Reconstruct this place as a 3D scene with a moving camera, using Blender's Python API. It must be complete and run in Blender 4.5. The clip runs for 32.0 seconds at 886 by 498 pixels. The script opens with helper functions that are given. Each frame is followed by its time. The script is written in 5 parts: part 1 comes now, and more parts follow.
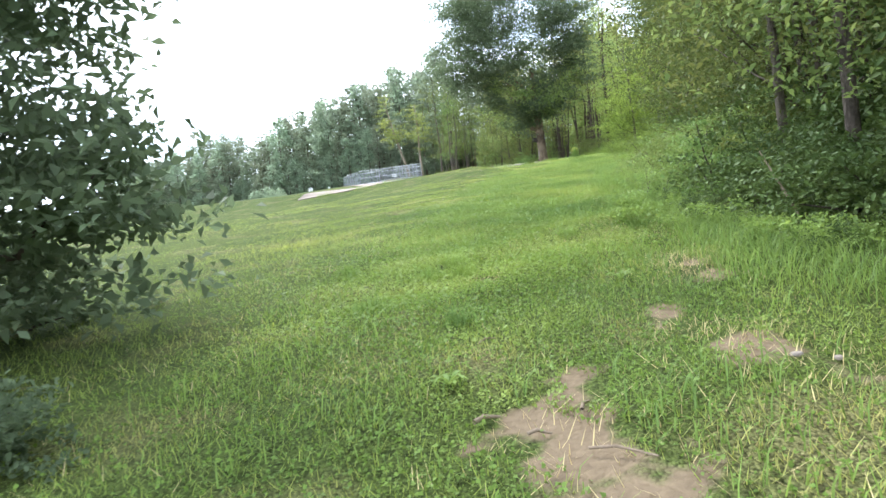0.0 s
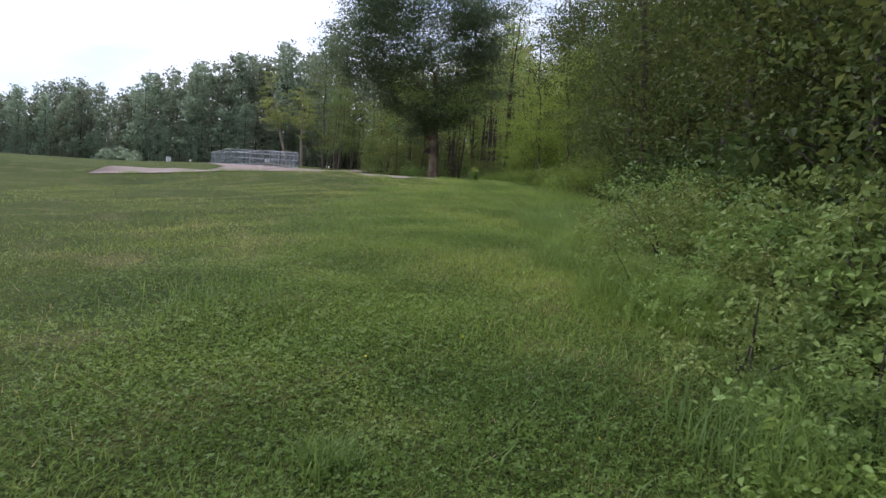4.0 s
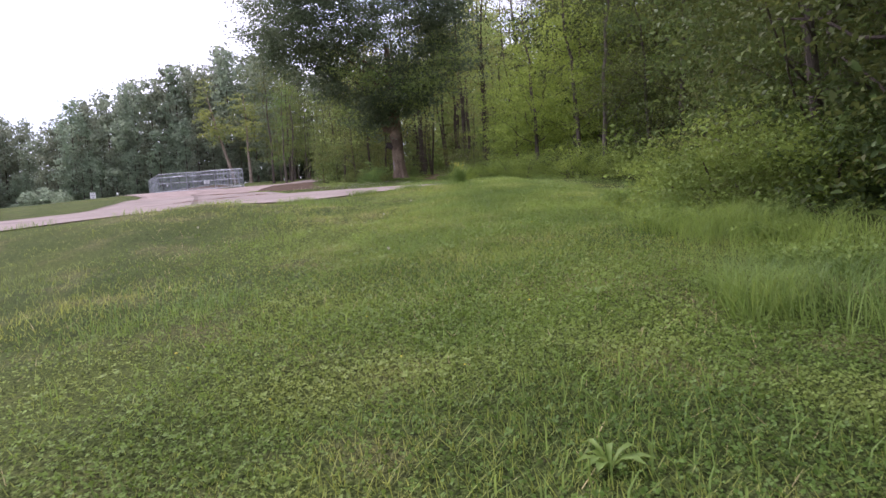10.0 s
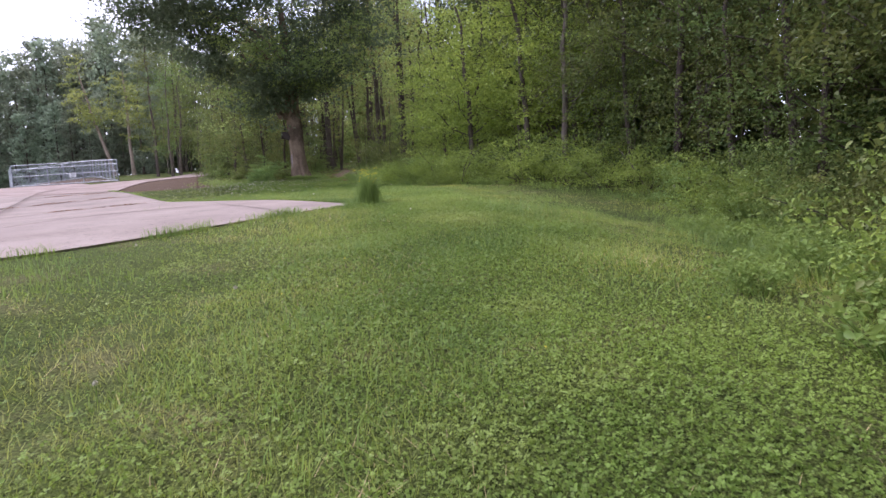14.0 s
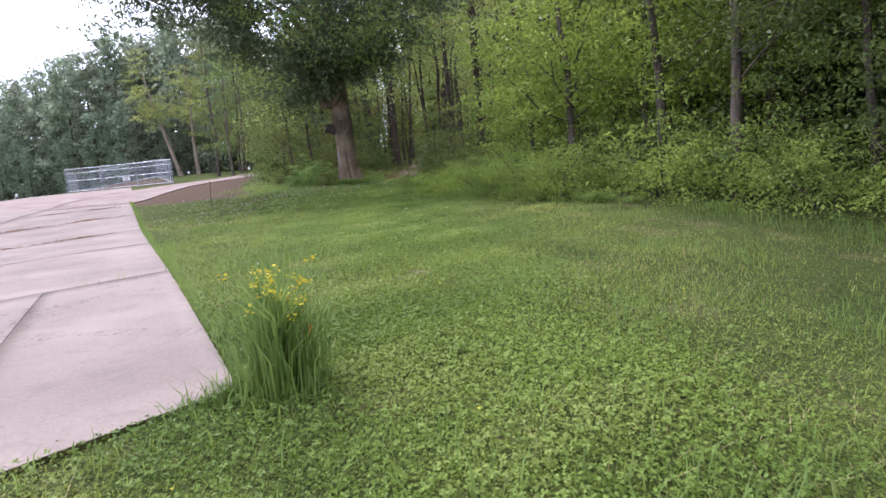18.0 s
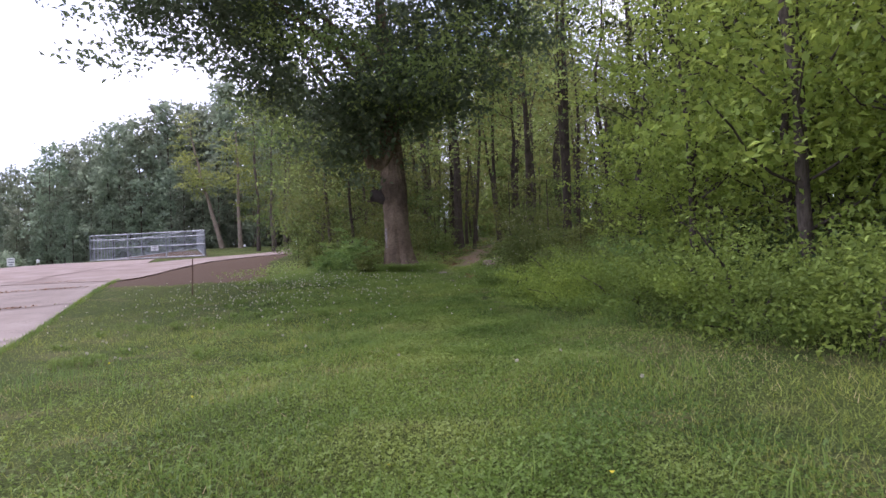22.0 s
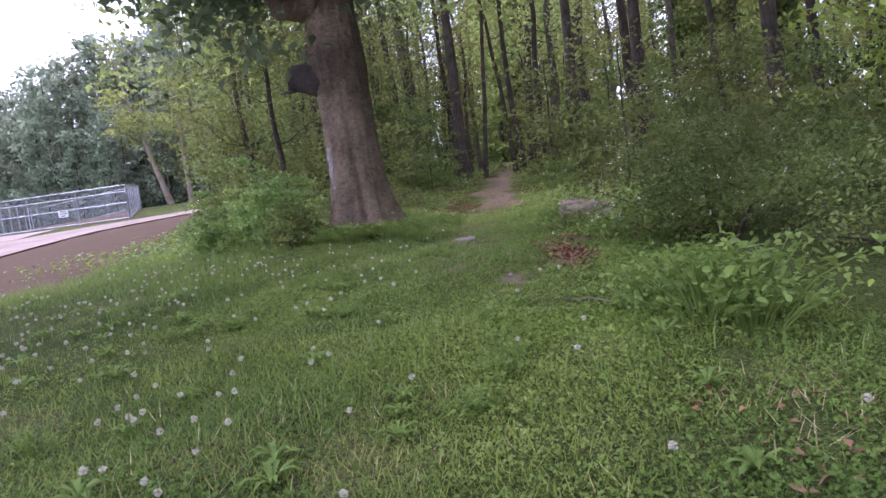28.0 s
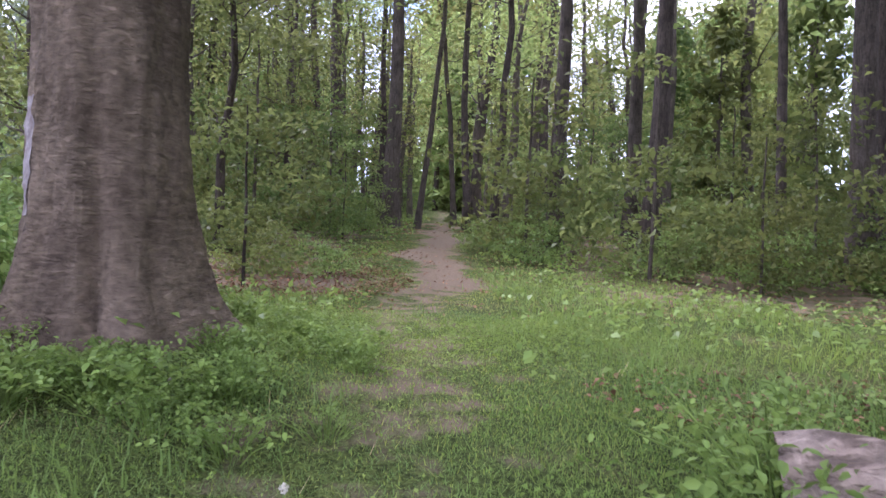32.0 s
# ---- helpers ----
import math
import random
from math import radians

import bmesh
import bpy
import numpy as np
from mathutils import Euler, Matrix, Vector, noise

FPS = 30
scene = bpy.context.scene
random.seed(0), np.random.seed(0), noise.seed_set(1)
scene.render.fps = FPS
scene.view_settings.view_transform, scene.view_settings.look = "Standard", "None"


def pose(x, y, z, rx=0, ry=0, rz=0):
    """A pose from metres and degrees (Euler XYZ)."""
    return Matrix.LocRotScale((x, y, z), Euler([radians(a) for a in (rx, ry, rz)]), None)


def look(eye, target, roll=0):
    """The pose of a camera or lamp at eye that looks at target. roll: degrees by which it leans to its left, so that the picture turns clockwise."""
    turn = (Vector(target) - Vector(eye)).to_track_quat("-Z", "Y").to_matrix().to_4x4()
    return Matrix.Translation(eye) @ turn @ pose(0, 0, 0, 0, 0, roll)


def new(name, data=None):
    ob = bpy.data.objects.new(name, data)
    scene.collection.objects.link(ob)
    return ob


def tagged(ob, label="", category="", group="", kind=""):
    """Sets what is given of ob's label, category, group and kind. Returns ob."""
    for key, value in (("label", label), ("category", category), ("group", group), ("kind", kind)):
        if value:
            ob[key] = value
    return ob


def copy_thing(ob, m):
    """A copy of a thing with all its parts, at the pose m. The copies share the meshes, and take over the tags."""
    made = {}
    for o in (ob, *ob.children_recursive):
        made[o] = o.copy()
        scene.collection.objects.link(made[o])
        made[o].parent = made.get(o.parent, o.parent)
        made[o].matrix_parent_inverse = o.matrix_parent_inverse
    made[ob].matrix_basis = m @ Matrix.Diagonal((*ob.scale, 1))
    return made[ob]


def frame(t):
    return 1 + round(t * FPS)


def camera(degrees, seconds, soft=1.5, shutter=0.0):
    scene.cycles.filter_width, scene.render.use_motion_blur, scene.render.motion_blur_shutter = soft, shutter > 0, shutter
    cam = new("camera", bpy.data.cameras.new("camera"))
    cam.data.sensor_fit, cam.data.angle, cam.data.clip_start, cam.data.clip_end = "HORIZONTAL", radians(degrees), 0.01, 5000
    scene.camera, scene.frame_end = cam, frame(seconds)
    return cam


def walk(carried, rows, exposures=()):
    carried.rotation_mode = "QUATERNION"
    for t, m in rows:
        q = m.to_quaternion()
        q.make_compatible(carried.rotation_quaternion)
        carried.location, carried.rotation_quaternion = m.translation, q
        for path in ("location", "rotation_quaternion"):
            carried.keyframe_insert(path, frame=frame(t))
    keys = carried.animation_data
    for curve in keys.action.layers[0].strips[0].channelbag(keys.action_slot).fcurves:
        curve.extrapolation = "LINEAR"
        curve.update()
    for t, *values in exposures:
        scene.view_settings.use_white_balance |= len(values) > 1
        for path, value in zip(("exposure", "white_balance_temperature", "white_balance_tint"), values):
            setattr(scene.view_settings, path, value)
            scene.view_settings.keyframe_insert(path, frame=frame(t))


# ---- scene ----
cam = camera(66.0, 32.0, soft=1.5, shutter=0.1)
PATH = [
    (0, (-2.436, -10.228, 2.212), (-2.745, -8.257, 2.112), -6.1),
    (0.5, (-2.529, -9.042, 2.291), (-2.664, -7.050, 2.201), -6.4),
    (1, (-2.582, -7.968, 2.402), (-2.632, -5.969, 2.392), -6.7),
    (1.5, (-2.643, -6.970, 2.540), (-2.608, -4.972, 2.479), -12.9),
    (2, (-2.720, -5.902, 2.671), (-2.795, -3.906, 2.615), -7.8),
    (2.5, (-2.807, -4.956, 2.798), (-2.850, -2.956, 2.790), -2.0),
    (4.5, (-2.600, -1.004, 3.048), (-2.542, 0.992, 2.932), 3.7),
    (5, (-2.561, 0.053, 3.105), (-2.392, 2.045, 3.029), -7.4),
    (5.5, (-2.588, 1.123, 3.186), (-2.555, 3.119, 3.061), 1.2),
    (6, (-2.554, 2.248, 3.315), (-2.417, 4.241, 3.219), -2.7),
    (6.5, (-2.522, 3.396, 3.443), (-2.466, 5.393, 3.338), -3.7),
    (7, (-2.481, 4.615, 3.554), (-2.386, 6.606, 3.383), 1.6),
    (7.5, (-2.385, 5.794, 3.644), (-2.289, 7.785, 3.473), -4.5),
    (8, (-2.375, 6.965, 3.773), (-2.289, 8.961, 3.677), 2.5),
    (8.5, (-2.273, 8.034, 3.809), (-2.064, 10.016, 3.645), -10.6),
    (9, (-2.284, 9.080, 3.887), (-2.175, 11.069, 3.706), 0.1),
    (9.5, (-2.222, 10.081, 3.999), (-2.056, 12.071, 3.891), -5.0),
    (10, (-2.181, 11.102, 4.084), (-2.074, 13.095, 3.963), -4.0),
    (10.5, (-2.086, 12.186, 4.225), (-1.862, 14.164, 4.028), -2.1),
    (11, (-2.061, 13.213, 4.312), (-1.901, 15.201, 4.157), -6.2),
    (11.5, (-2.069, 14.200, 4.436), (-1.966, 16.194, 4.325), -1.6),
    (12, (-1.936, 15.281, 4.508), (-1.780, 17.266, 4.321), -9.2),
    (12.5, (-1.779, 16.396, 4.594), (-1.579, 18.378, 4.415), 1.6),
    (13, (-1.540, 17.436, 4.695), (-1.170, 19.399, 4.584), -7.5),
    (13.5, (-1.445, 18.521, 4.756), (-1.178, 20.498, 4.614), -3.0),
    (14, (-1.330, 19.537, 4.908), (-0.980, 21.500, 4.742), -3.8),
    (14.5, (-1.142, 20.618, 5.048), (-0.835, 22.589, 4.911), -6.2),
    (16.5, (-0.113, 25.014, 5.374), (0.397, 26.940, 5.199), -9.1),
    (17, (0.015, 26.191, 5.449), (0.260, 28.164, 5.235), -0.4),
    (17.5, (0.146, 27.305, 5.654), (0.311, 29.290, 5.468), -3.0),
    (18, (0.282, 28.391, 5.755), (0.381, 30.380, 5.567), -5.3),
    (18.5, (0.236, 29.509, 5.880), (0.322, 31.505, 5.781), -2.4),
    (19, (0.216, 30.662, 5.941), (0.176, 32.662, 5.945), -4.7),
    (19.5, (0.116, 31.780, 5.983), (0.029, 33.778, 5.936), 3.7),
    (20, (0.065, 32.970, 5.984), (-0.081, 34.965, 5.963), -6.3),
    (20.5, (0.004, 34.109, 6.026), (-0.140, 36.104, 6.022), 5.0),
    (21, (0.069, 35.275, 6.003), (0.171, 37.272, 6.023), -6.4),
    (21.5, (-0.089, 36.390, 6.060), (-0.236, 38.384, 6.082), 2.5),
    (22, (-0.181, 37.486, 6.097), (-0.219, 39.484, 6.163), -2.4),
    (22.5, (-0.285, 38.610, 6.127), (-0.485, 40.600, 6.104), 0.7),
    (23, (-0.300, 39.756, 6.199), (-0.238, 41.755, 6.162), -0.2),
    (23.5, (-0.424, 40.883, 6.151), (-0.590, 42.876, 6.115), -1.9),
    (24, (-0.502, 42.037, 6.224), (-0.541, 44.036, 6.164), 5.4),
    (24.5, (-0.577, 43.163, 6.193), (-0.629, 45.162, 6.231), -5.9),
    (26.5, (-0.706, 47.482, 6.344), (-0.603, 49.477, 6.258), -3.2),
    (27, (-0.672, 48.445, 6.417), (-0.636, 50.441, 6.302), -4.0),
    (27.5, (-0.777, 49.398, 6.494), (-0.792, 51.397, 6.442), 1.0),
    (28, (-0.781, 50.343, 6.561), (-0.816, 52.339, 6.430), -7.4),
    (28.5, (-0.828, 51.259, 6.592), (-0.940, 53.255, 6.543), 3.2),
    (29, (-0.783, 52.241, 6.635), (-0.676, 54.238, 6.607), -5.2),
    (29.5, (-0.853, 53.175, 6.661), (-0.885, 55.174, 6.582), 0.8),
    (30, (-0.853, 54.080, 6.720), (-0.738, 56.076, 6.664), -3.1),
    (30.5, (-0.893, 54.978, 6.800), (-0.890, 56.977, 6.749), -2.8),
    (31, (-0.839, 55.831, 6.876), (-0.577, 57.812, 6.817), -0.1),
    (31.5, (-0.778, 56.594, 6.920), (-0.503, 58.573, 6.828), -5.2),
    (32, (-0.686, 57.456, 6.962), (-0.464, 59.444, 6.947), 2.3),
]
EXPOSURES = [(0, 1.65, 5850, 9), (1.0, 1.12, 5800, 14), (2.5, 0.45, 5850, 18), (5, 0.16, 5950, 22), (6, 0.22, 6050, 25), (9, 0.55, 6000, 34), (11.5, 0.72, 5950, 35), (13, 0.75, 5900, 34), (17.5, 1.05, 5800, 27), (20, 0.76, 5800, 29), (23, 0.55, 5850, 35), (26.5, 1.05, 5650, 39), (28, 1.22, 5550, 40), (30, 1.3, 5550, 38), (32, 1.7, 5450, 36)]
walk(cam, [(t, look(eye, target, roll)) for t, eye, target, roll in PATH], EXPOSURES)

# ---- sky, sun ----
world = bpy.data.worlds.new("sky")
scene.world = world
world.use_nodes = True
wn, wl = world.node_tree.nodes, world.node_tree.links
wn.clear()
w_out = wn.new("ShaderNodeOutputWorld")
w_bg = wn.new("ShaderNodeBackground")
w_sky = wn.new("ShaderNodeTexSky")
w_sky.sky_type = "NISHITA"
w_sky.sun_disc = False
SUN_EL, SUN_AZ = radians(54), radians(-38)
w_sky.sun_elevation = SUN_EL
w_sky.sun_rotation = SUN_AZ
w_co = wn.new("ShaderNodeTexCoord")
w_map = wn.new("ShaderNodeMapping")
w_map.inputs["Scale"].default_value = (1.6, 1.6, 5.0)
w_noise = wn.new("ShaderNodeTexNoise")
w_noise.inputs["Scale"].default_value = 1.7
w_noise.inputs["Detail"].default_value = 5
w_ramp = wn.new("ShaderNodeValToRGB")
w_ramp.color_ramp.elements[0].position = 0.30
w_ramp.color_ramp.elements[1].position = 0.52
w_mix = wn.new("ShaderNodeMixRGB")
w_mix.inputs[2].default_value = (8.6, 9.0, 9.6, 1)
wl.new(w_co.outputs["Generated"], w_map.inputs["Vector"])
wl.new(w_map.outputs[0], w_noise.inputs["Vector"])
wl.new(w_noise.outputs["Fac"], w_ramp.inputs["Fac"])
wl.new(w_ramp.outputs["Color"], w_mix.inputs["Fac"])
wl.new(w_sky.outputs[0], w_mix.inputs[1])
wl.new(w_mix.outputs[0], w_bg.inputs["Color"])
w_bg.inputs["Strength"].default_value = 0.12
wl.new(w_bg.outputs[0], w_out.inputs["Surface"])

sun = new("sun", bpy.data.lights.new("sun", "SUN"))
sun.data.energy = 1.5
sun.data.angle = radians(14)
sun.data.color = (1.0, 0.95, 0.86)
sun.matrix_world = look((math.sin(SUN_AZ) * math.cos(SUN_EL), math.cos(SUN_AZ) * math.cos(SUN_EL), math.sin(SUN_EL)), (0, 0, 0))


# ---- materials ----
def mat(name, colour, rough=0.8, metal=0.0, vary=0.25, scale=6.0, fine=60.0, second=None, bump=0.3, translucent=0.0, island=0.0, obj=0.0, attr=None, spec=0.14, dry=None, dry_scale=1.1):
    """A principled material with two scales of noise between shades, optional leaf translucency and variation by piece."""
    m = bpy.data.materials.new(name)
    m.use_nodes = True
    n, l = m.node_tree.nodes, m.node_tree.links
    b = n["Principled BSDF"]
    out = n["Material Output"]
    b.inputs["Roughness"].default_value = rough
    b.inputs["Metallic"].default_value = metal
    b.inputs["Specular IOR Level"].default_value = spec
    co = n.new("ShaderNodeTexCoord")
    src = n.new("ShaderNodeNewGeometry").outputs["Position"] if obj < 0 else co.outputs["Object"]
    big, small = n.new("ShaderNodeTexNoise"), n.new("ShaderNodeTexNoise")
    big.inputs["Scale"].default_value, small.inputs["Scale"].default_value = scale, fine
    big.inputs["Detail"].default_value, small.inputs["Detail"].default_value = 4, 3
    l.new(src, big.inputs["Vector"])
    l.new(src, small.inputs["Vector"])
    second = second or tuple(c * 0.6 for c in colour)
    mix = n.new("ShaderNodeMixRGB")
    mix.inputs[1].default_value, mix.inputs[2].default_value = (*second, 1), (*colour, 1)
    ramp = n.new("ShaderNodeValToRGB")
    ramp.color_ramp.elements[0].position, ramp.color_ramp.elements[1].position = 0.32, 0.66
    l.new(big.outputs["Fac"], ramp.inputs["Fac"])
    l.new(ramp.outputs["Color"], mix.inputs["Fac"])
    hsv = n.new("ShaderNodeHueSaturation")
    l.new(mix.outputs[0], hsv.inputs["Color"])
    if dry:
        worn, wr, wm = n.new("ShaderNodeTexNoise"), n.new("ShaderNodeValToRGB"), n.new("ShaderNodeMixRGB")
        worn.inputs["Scale"].default_value, worn.inputs["Detail"].default_value = dry_scale, 6
        wr.color_ramp.elements[0].position, wr.color_ramp.elements[1].position = 0.53, 0.75
        wm.inputs[2].default_value = (*dry, 1)
        l.new(src, worn.inputs["Vector"])
        l.new(worn.outputs["Fac"], wr.inputs["Fac"])
        l.new(wr.outputs["Color"], wm.inputs["Fac"])
        l.new(mix.outputs[0], wm.inputs[1])
        l.new(wm.outputs[0], hsv.inputs["Color"])
    val = n.new("ShaderNodeMath")
    val.operation = "MULTIPLY_ADD"
    val.inputs[1].default_value, val.inputs[2].default_value = vary * 2, 1 - vary
    l.new(small.outputs["Fac"], val.inputs[0])
    last = val.outputs[0]
    if island > 0:
        geo = n.new("ShaderNodeNewGeometry")
        more = n.new("ShaderNodeMath")
        more.operation = "MULTIPLY_ADD"
        more.inputs[1].default_value = island
        l.new(geo.outputs["Random Per Island"], more.inputs[0])
        l.new(last, more.inputs[2])
        last = more.outputs[0]
    l.new(last, hsv.inputs["Value"])
    if obj > 0:
        info = n.new("ShaderNodeObjectInfo")
        hue = n.new("ShaderNodeMath")
        hue.operation = "MULTIPLY_ADD"
        hue.inputs[1].default_value, hue.inputs[2].default_value = obj, 0.5 - obj / 2
        l.new(info.outputs["Random"], hue.inputs[0])
        l.new(hue.outputs[0], hsv.inputs["Hue"])
        tone = n.new("ShaderNodeMath")
        tone.operation = "MULTIPLY_ADD"
        tone.inputs[1].default_value, tone.inputs[2].default_value = 0.5, 0.75
        l.new(info.outputs["Random"], tone.inputs[0])
        both = n.new("ShaderNodeMath")
        both.operation = "MULTIPLY"
        l.new(tone.outputs[0], both.inputs[0])
        l.new(last, both.inputs[1])
        l.new(both.outputs[0], hsv.inputs["Value"])
    colour_out = hsv.outputs["Color"]
    l.new(colour_out, b.inputs["Base Color"])
    if bump:
        bp = n.new("ShaderNodeBump")
        bp.inputs["Strength"].default_value = bump
        bp.inputs["Distance"].default_value = 0.02
        l.new(small.outputs["Fac"], bp.inputs["Height"])
        l.new(bp.outputs[0], b.inputs["Normal"])
    if translucent:
        tr = n.new("ShaderNodeBsdfTranslucent")
        sh = n.new("ShaderNodeMixShader")
        sh.inputs[0].default_value = translucent
        lift = n.new("ShaderNodeHueSaturation")
        lift.inputs["Value"].default_value = 1.5
        lift.inputs["Hue"].default_value = 0.485
        l.new(colour_out, lift.inputs["Color"])
        l.new(lift.outputs[0], tr.inputs["Color"])
        l.new(b.outputs[0], sh.inputs[1])
        l.new(tr.outputs[0], sh.inputs[2])
        l.new(sh.outputs[0], out.inputs["Surface"])
    return m


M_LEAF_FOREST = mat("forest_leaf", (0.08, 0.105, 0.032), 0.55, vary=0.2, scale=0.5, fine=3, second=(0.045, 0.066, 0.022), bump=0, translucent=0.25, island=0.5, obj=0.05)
M_LEAF_DARK = mat("old_tree_leaf", (0.12, 0.155, 0.085), 0.5, vary=0.2, scale=0.6, fine=4, second=(0.075, 0.105, 0.055), bump=0, translucent=0.45, island=0.5)
M_LEAF_EDGE = mat("edge_leaf", (0.115, 0.145, 0.038), 0.5, vary=0.2, scale=0.6, fine=4, second=(0.05, 0.075, 0.022), bump=0, translucent=0.3, island=0.5, obj=0.06)
M_LEAF_BUSH = mat("bush_leaf", (0.225, 0.285, 0.08), 0.5, vary=0.2, scale=1.0, fine=6, second=(0.115, 0.17, 0.05), bump=0, translucent=0.25, island=0.55, obj=0.05)
# far leaves: distance haze painted in as a paler, bluer green
M_LEAF_FAR_HAZE = mat("far_leaf_haze", (0.2, 0.24, 0.16), 0.6, vary=0.2, scale=0.3, fine=2, second=(0.15, 0.185, 0.125), bump=0, translucent=0.55, island=0.45, obj=0.05)
M_GRASS = mat("grass_blade", (0.26, 0.295, 0.06), 0.45, vary=0.2, scale=0.35, fine=3, second=(0.125, 0.185, 0.038), bump=0, translucent=0.35, island=0.6, dry=(0.32, 0.305, 0.1), spec=0.2)
M_TALL = mat("tall_grass_blade", (0.175, 0.25, 0.052), 0.5, vary=0.2, scale=0.5, fine=3, second=(0.12, 0.19, 0.055), bump=0, translucent=0.4, island=0.5)
M_CLOVER = mat("clover_leaf", (0.17, 0.245, 0.047), 0.5, vary=0.3, scale=0.4, fine=5, second=(0.08, 0.138, 0.028), bump=0, translucent=0.3, island=0.55, dry=(0.215, 0.265, 0.07), dry_scale=0.8, spec=0.12)
M_BARK = mat("bark", (0.15, 0.122, 0.098), 0.95, vary=0.4, scale=2.5, fine=22, second=(0.085, 0.068, 0.055), bump=0.8, obj=0.03)
M_BARK_OLD = mat("old_bark", (0.31, 0.235, 0.16), 0.95, vary=0.45, scale=2.0, fine=18, second=(0.17, 0.125, 0.085), bump=0.8)
M_BARK_PALE = mat("pale_bark", (0.30, 0.25, 0.19), 0.9, vary=0.35, scale=2.0, fine=25, second=(0.2, 0.16, 0.12), bump=0.6)
M_STUB = mat("rotten_stub", (0.075, 0.062, 0.052), 0.95, vary=0.45, scale=3.0, fine=20, second=(0.04, 0.033, 0.028), bump=0.9)
M_CONCRETE = mat("concrete", (0.345, 0.285, 0.24), 0.9, vary=0.2, scale=0.6, fine=40, second=(0.26, 0.212, 0.178), bump=0.25)
M_GRAVEL = mat("gravel", (0.36, 0.29, 0.25), 0.95, vary=0.3, scale=0.7, fine=35, second=(0.26, 0.2, 0.165), bump=0.7)
M_STEEL = mat("galvanised_steel", (0.5, 0.52, 0.54), 0.45, metal=0.7, vary=0.1, scale=3, fine=40, bump=0.05)
M_MESHWIRE = mat("chain_link_wire", (0.42, 0.44, 0.47), 0.5, metal=0.5, vary=0.1, scale=3, fine=40, bump=0)
M_WHITE = mat("white_sign", (0.8, 0.8, 0.78), 0.5, vary=0.05, scale=8, fine=60, second=(0.7, 0.7, 0.68), bump=0)
M_PRINT = mat("grey_print", (0.22, 0.22, 0.23), 0.6, vary=0.1, scale=10, fine=60, bump=0)
M_RUST = mat("rusty_steel", (0.17, 0.10, 0.07), 0.8, metal=0.2, vary=0.3, scale=10, fine=60, bump=0.3)
M_WOOD = mat("weathered_log", (0.42, 0.33, 0.25), 0.95, vary=0.45, scale=5, fine=30, second=(0.24, 0.175, 0.125), bump=0.9)
# leaf colour darkened to stand for the shade inside the thicket
M_LEAF_SHADE = mat("shade_leaf", (0.095, 0.135, 0.038), 0.55, vary=0.2, scale=1.5, fine=8, second=(0.05, 0.082, 0.025), bump=0, translucent=0.2, island=0.6, spec=0.2)
M_LEAF_BRIGHT = mat("bright_bush_leaf", (0.28, 0.36, 0.07), 0.5, vary=0.2, scale=1.5, fine=8, second=(0.16, 0.23, 0.045), bump=0, translucent=0.38, island=0.5)
M_LEAF_MOUND = mat("mound_leaf", (0.205, 0.275, 0.055), 0.5, vary=0.2, scale=1.2, fine=8, second=(0.115, 0.165, 0.04), bump=0, translucent=0.3, island=0.5, spec=0.08)
M_LEAF_WOOD = mat("wood_leaf", (0.22, 0.25, 0.075), 0.5, vary=0.2, scale=0.4, fine=3, second=(0.12, 0.16, 0.05), bump=0, translucent=0.6, island=0.5, obj=0.06)
M_LEAF_YOUNG = mat("young_tree_leaf", (0.15, 0.19, 0.055), 0.5, vary=0.2, scale=0.6, fine=4, second=(0.075, 0.11, 0.033), bump=0, translucent=0.45, island=0.5, obj=0.06)
M_LEAF_WEED = mat("weed_leaf", (0.2, 0.28, 0.065), 0.42, vary=0.2, scale=2.0, fine=8, second=(0.12, 0.185, 0.045), bump=0, translucent=0.35, island=0.5)
M_STRAW = mat("dry_straw", (0.5, 0.42, 0.22), 0.8, vary=0.2, scale=2.0, fine=20, second=(0.36, 0.29, 0.15), bump=0, translucent=0.2, island=0.5)
M_LITTER = mat("dead_leaf", (0.29, 0.165, 0.09), 0.9, vary=0.3, scale=2.0, fine=20, second=(0.16, 0.09, 0.055), bump=0, island=0.6)
M_CLOCK = mat("dandelion_clock", (0.76, 0.71, 0.57), 0.9, vary=0.2, scale=30, fine=120, second=(0.62, 0.57, 0.45), bump=0.5)
M_YELLOW = mat("yellow_petal", (0.7, 0.62, 0.05), 0.6, vary=0.1, scale=30, fine=120, second=(0.55, 0.47, 0.04), bump=0, translucent=0.2)
M_ORANGE = mat("orange_plastic", (0.8, 0.16, 0.03), 0.5, vary=0.08, scale=10, fine=60, second=(0.7, 0.12, 0.02), bump=0)
M_STICK = mat("dry_stick", (0.34, 0.27, 0.19), 0.9, vary=0.3, scale=8, fine=50, second=(0.2, 0.15, 0.11), bump=0.4)
M_BARE = mat("bare_wood", (0.33, 0.29, 0.27), 0.9, vary=0.45, scale=12, fine=40, second=(0.19, 0.15, 0.13), bump=0.4)
M_CUT = mat("stone_block", (0.36, 0.31, 0.27), 0.9, vary=0.25, scale=6, fine=50, second=(0.27, 0.22, 0.18), bump=0.4)


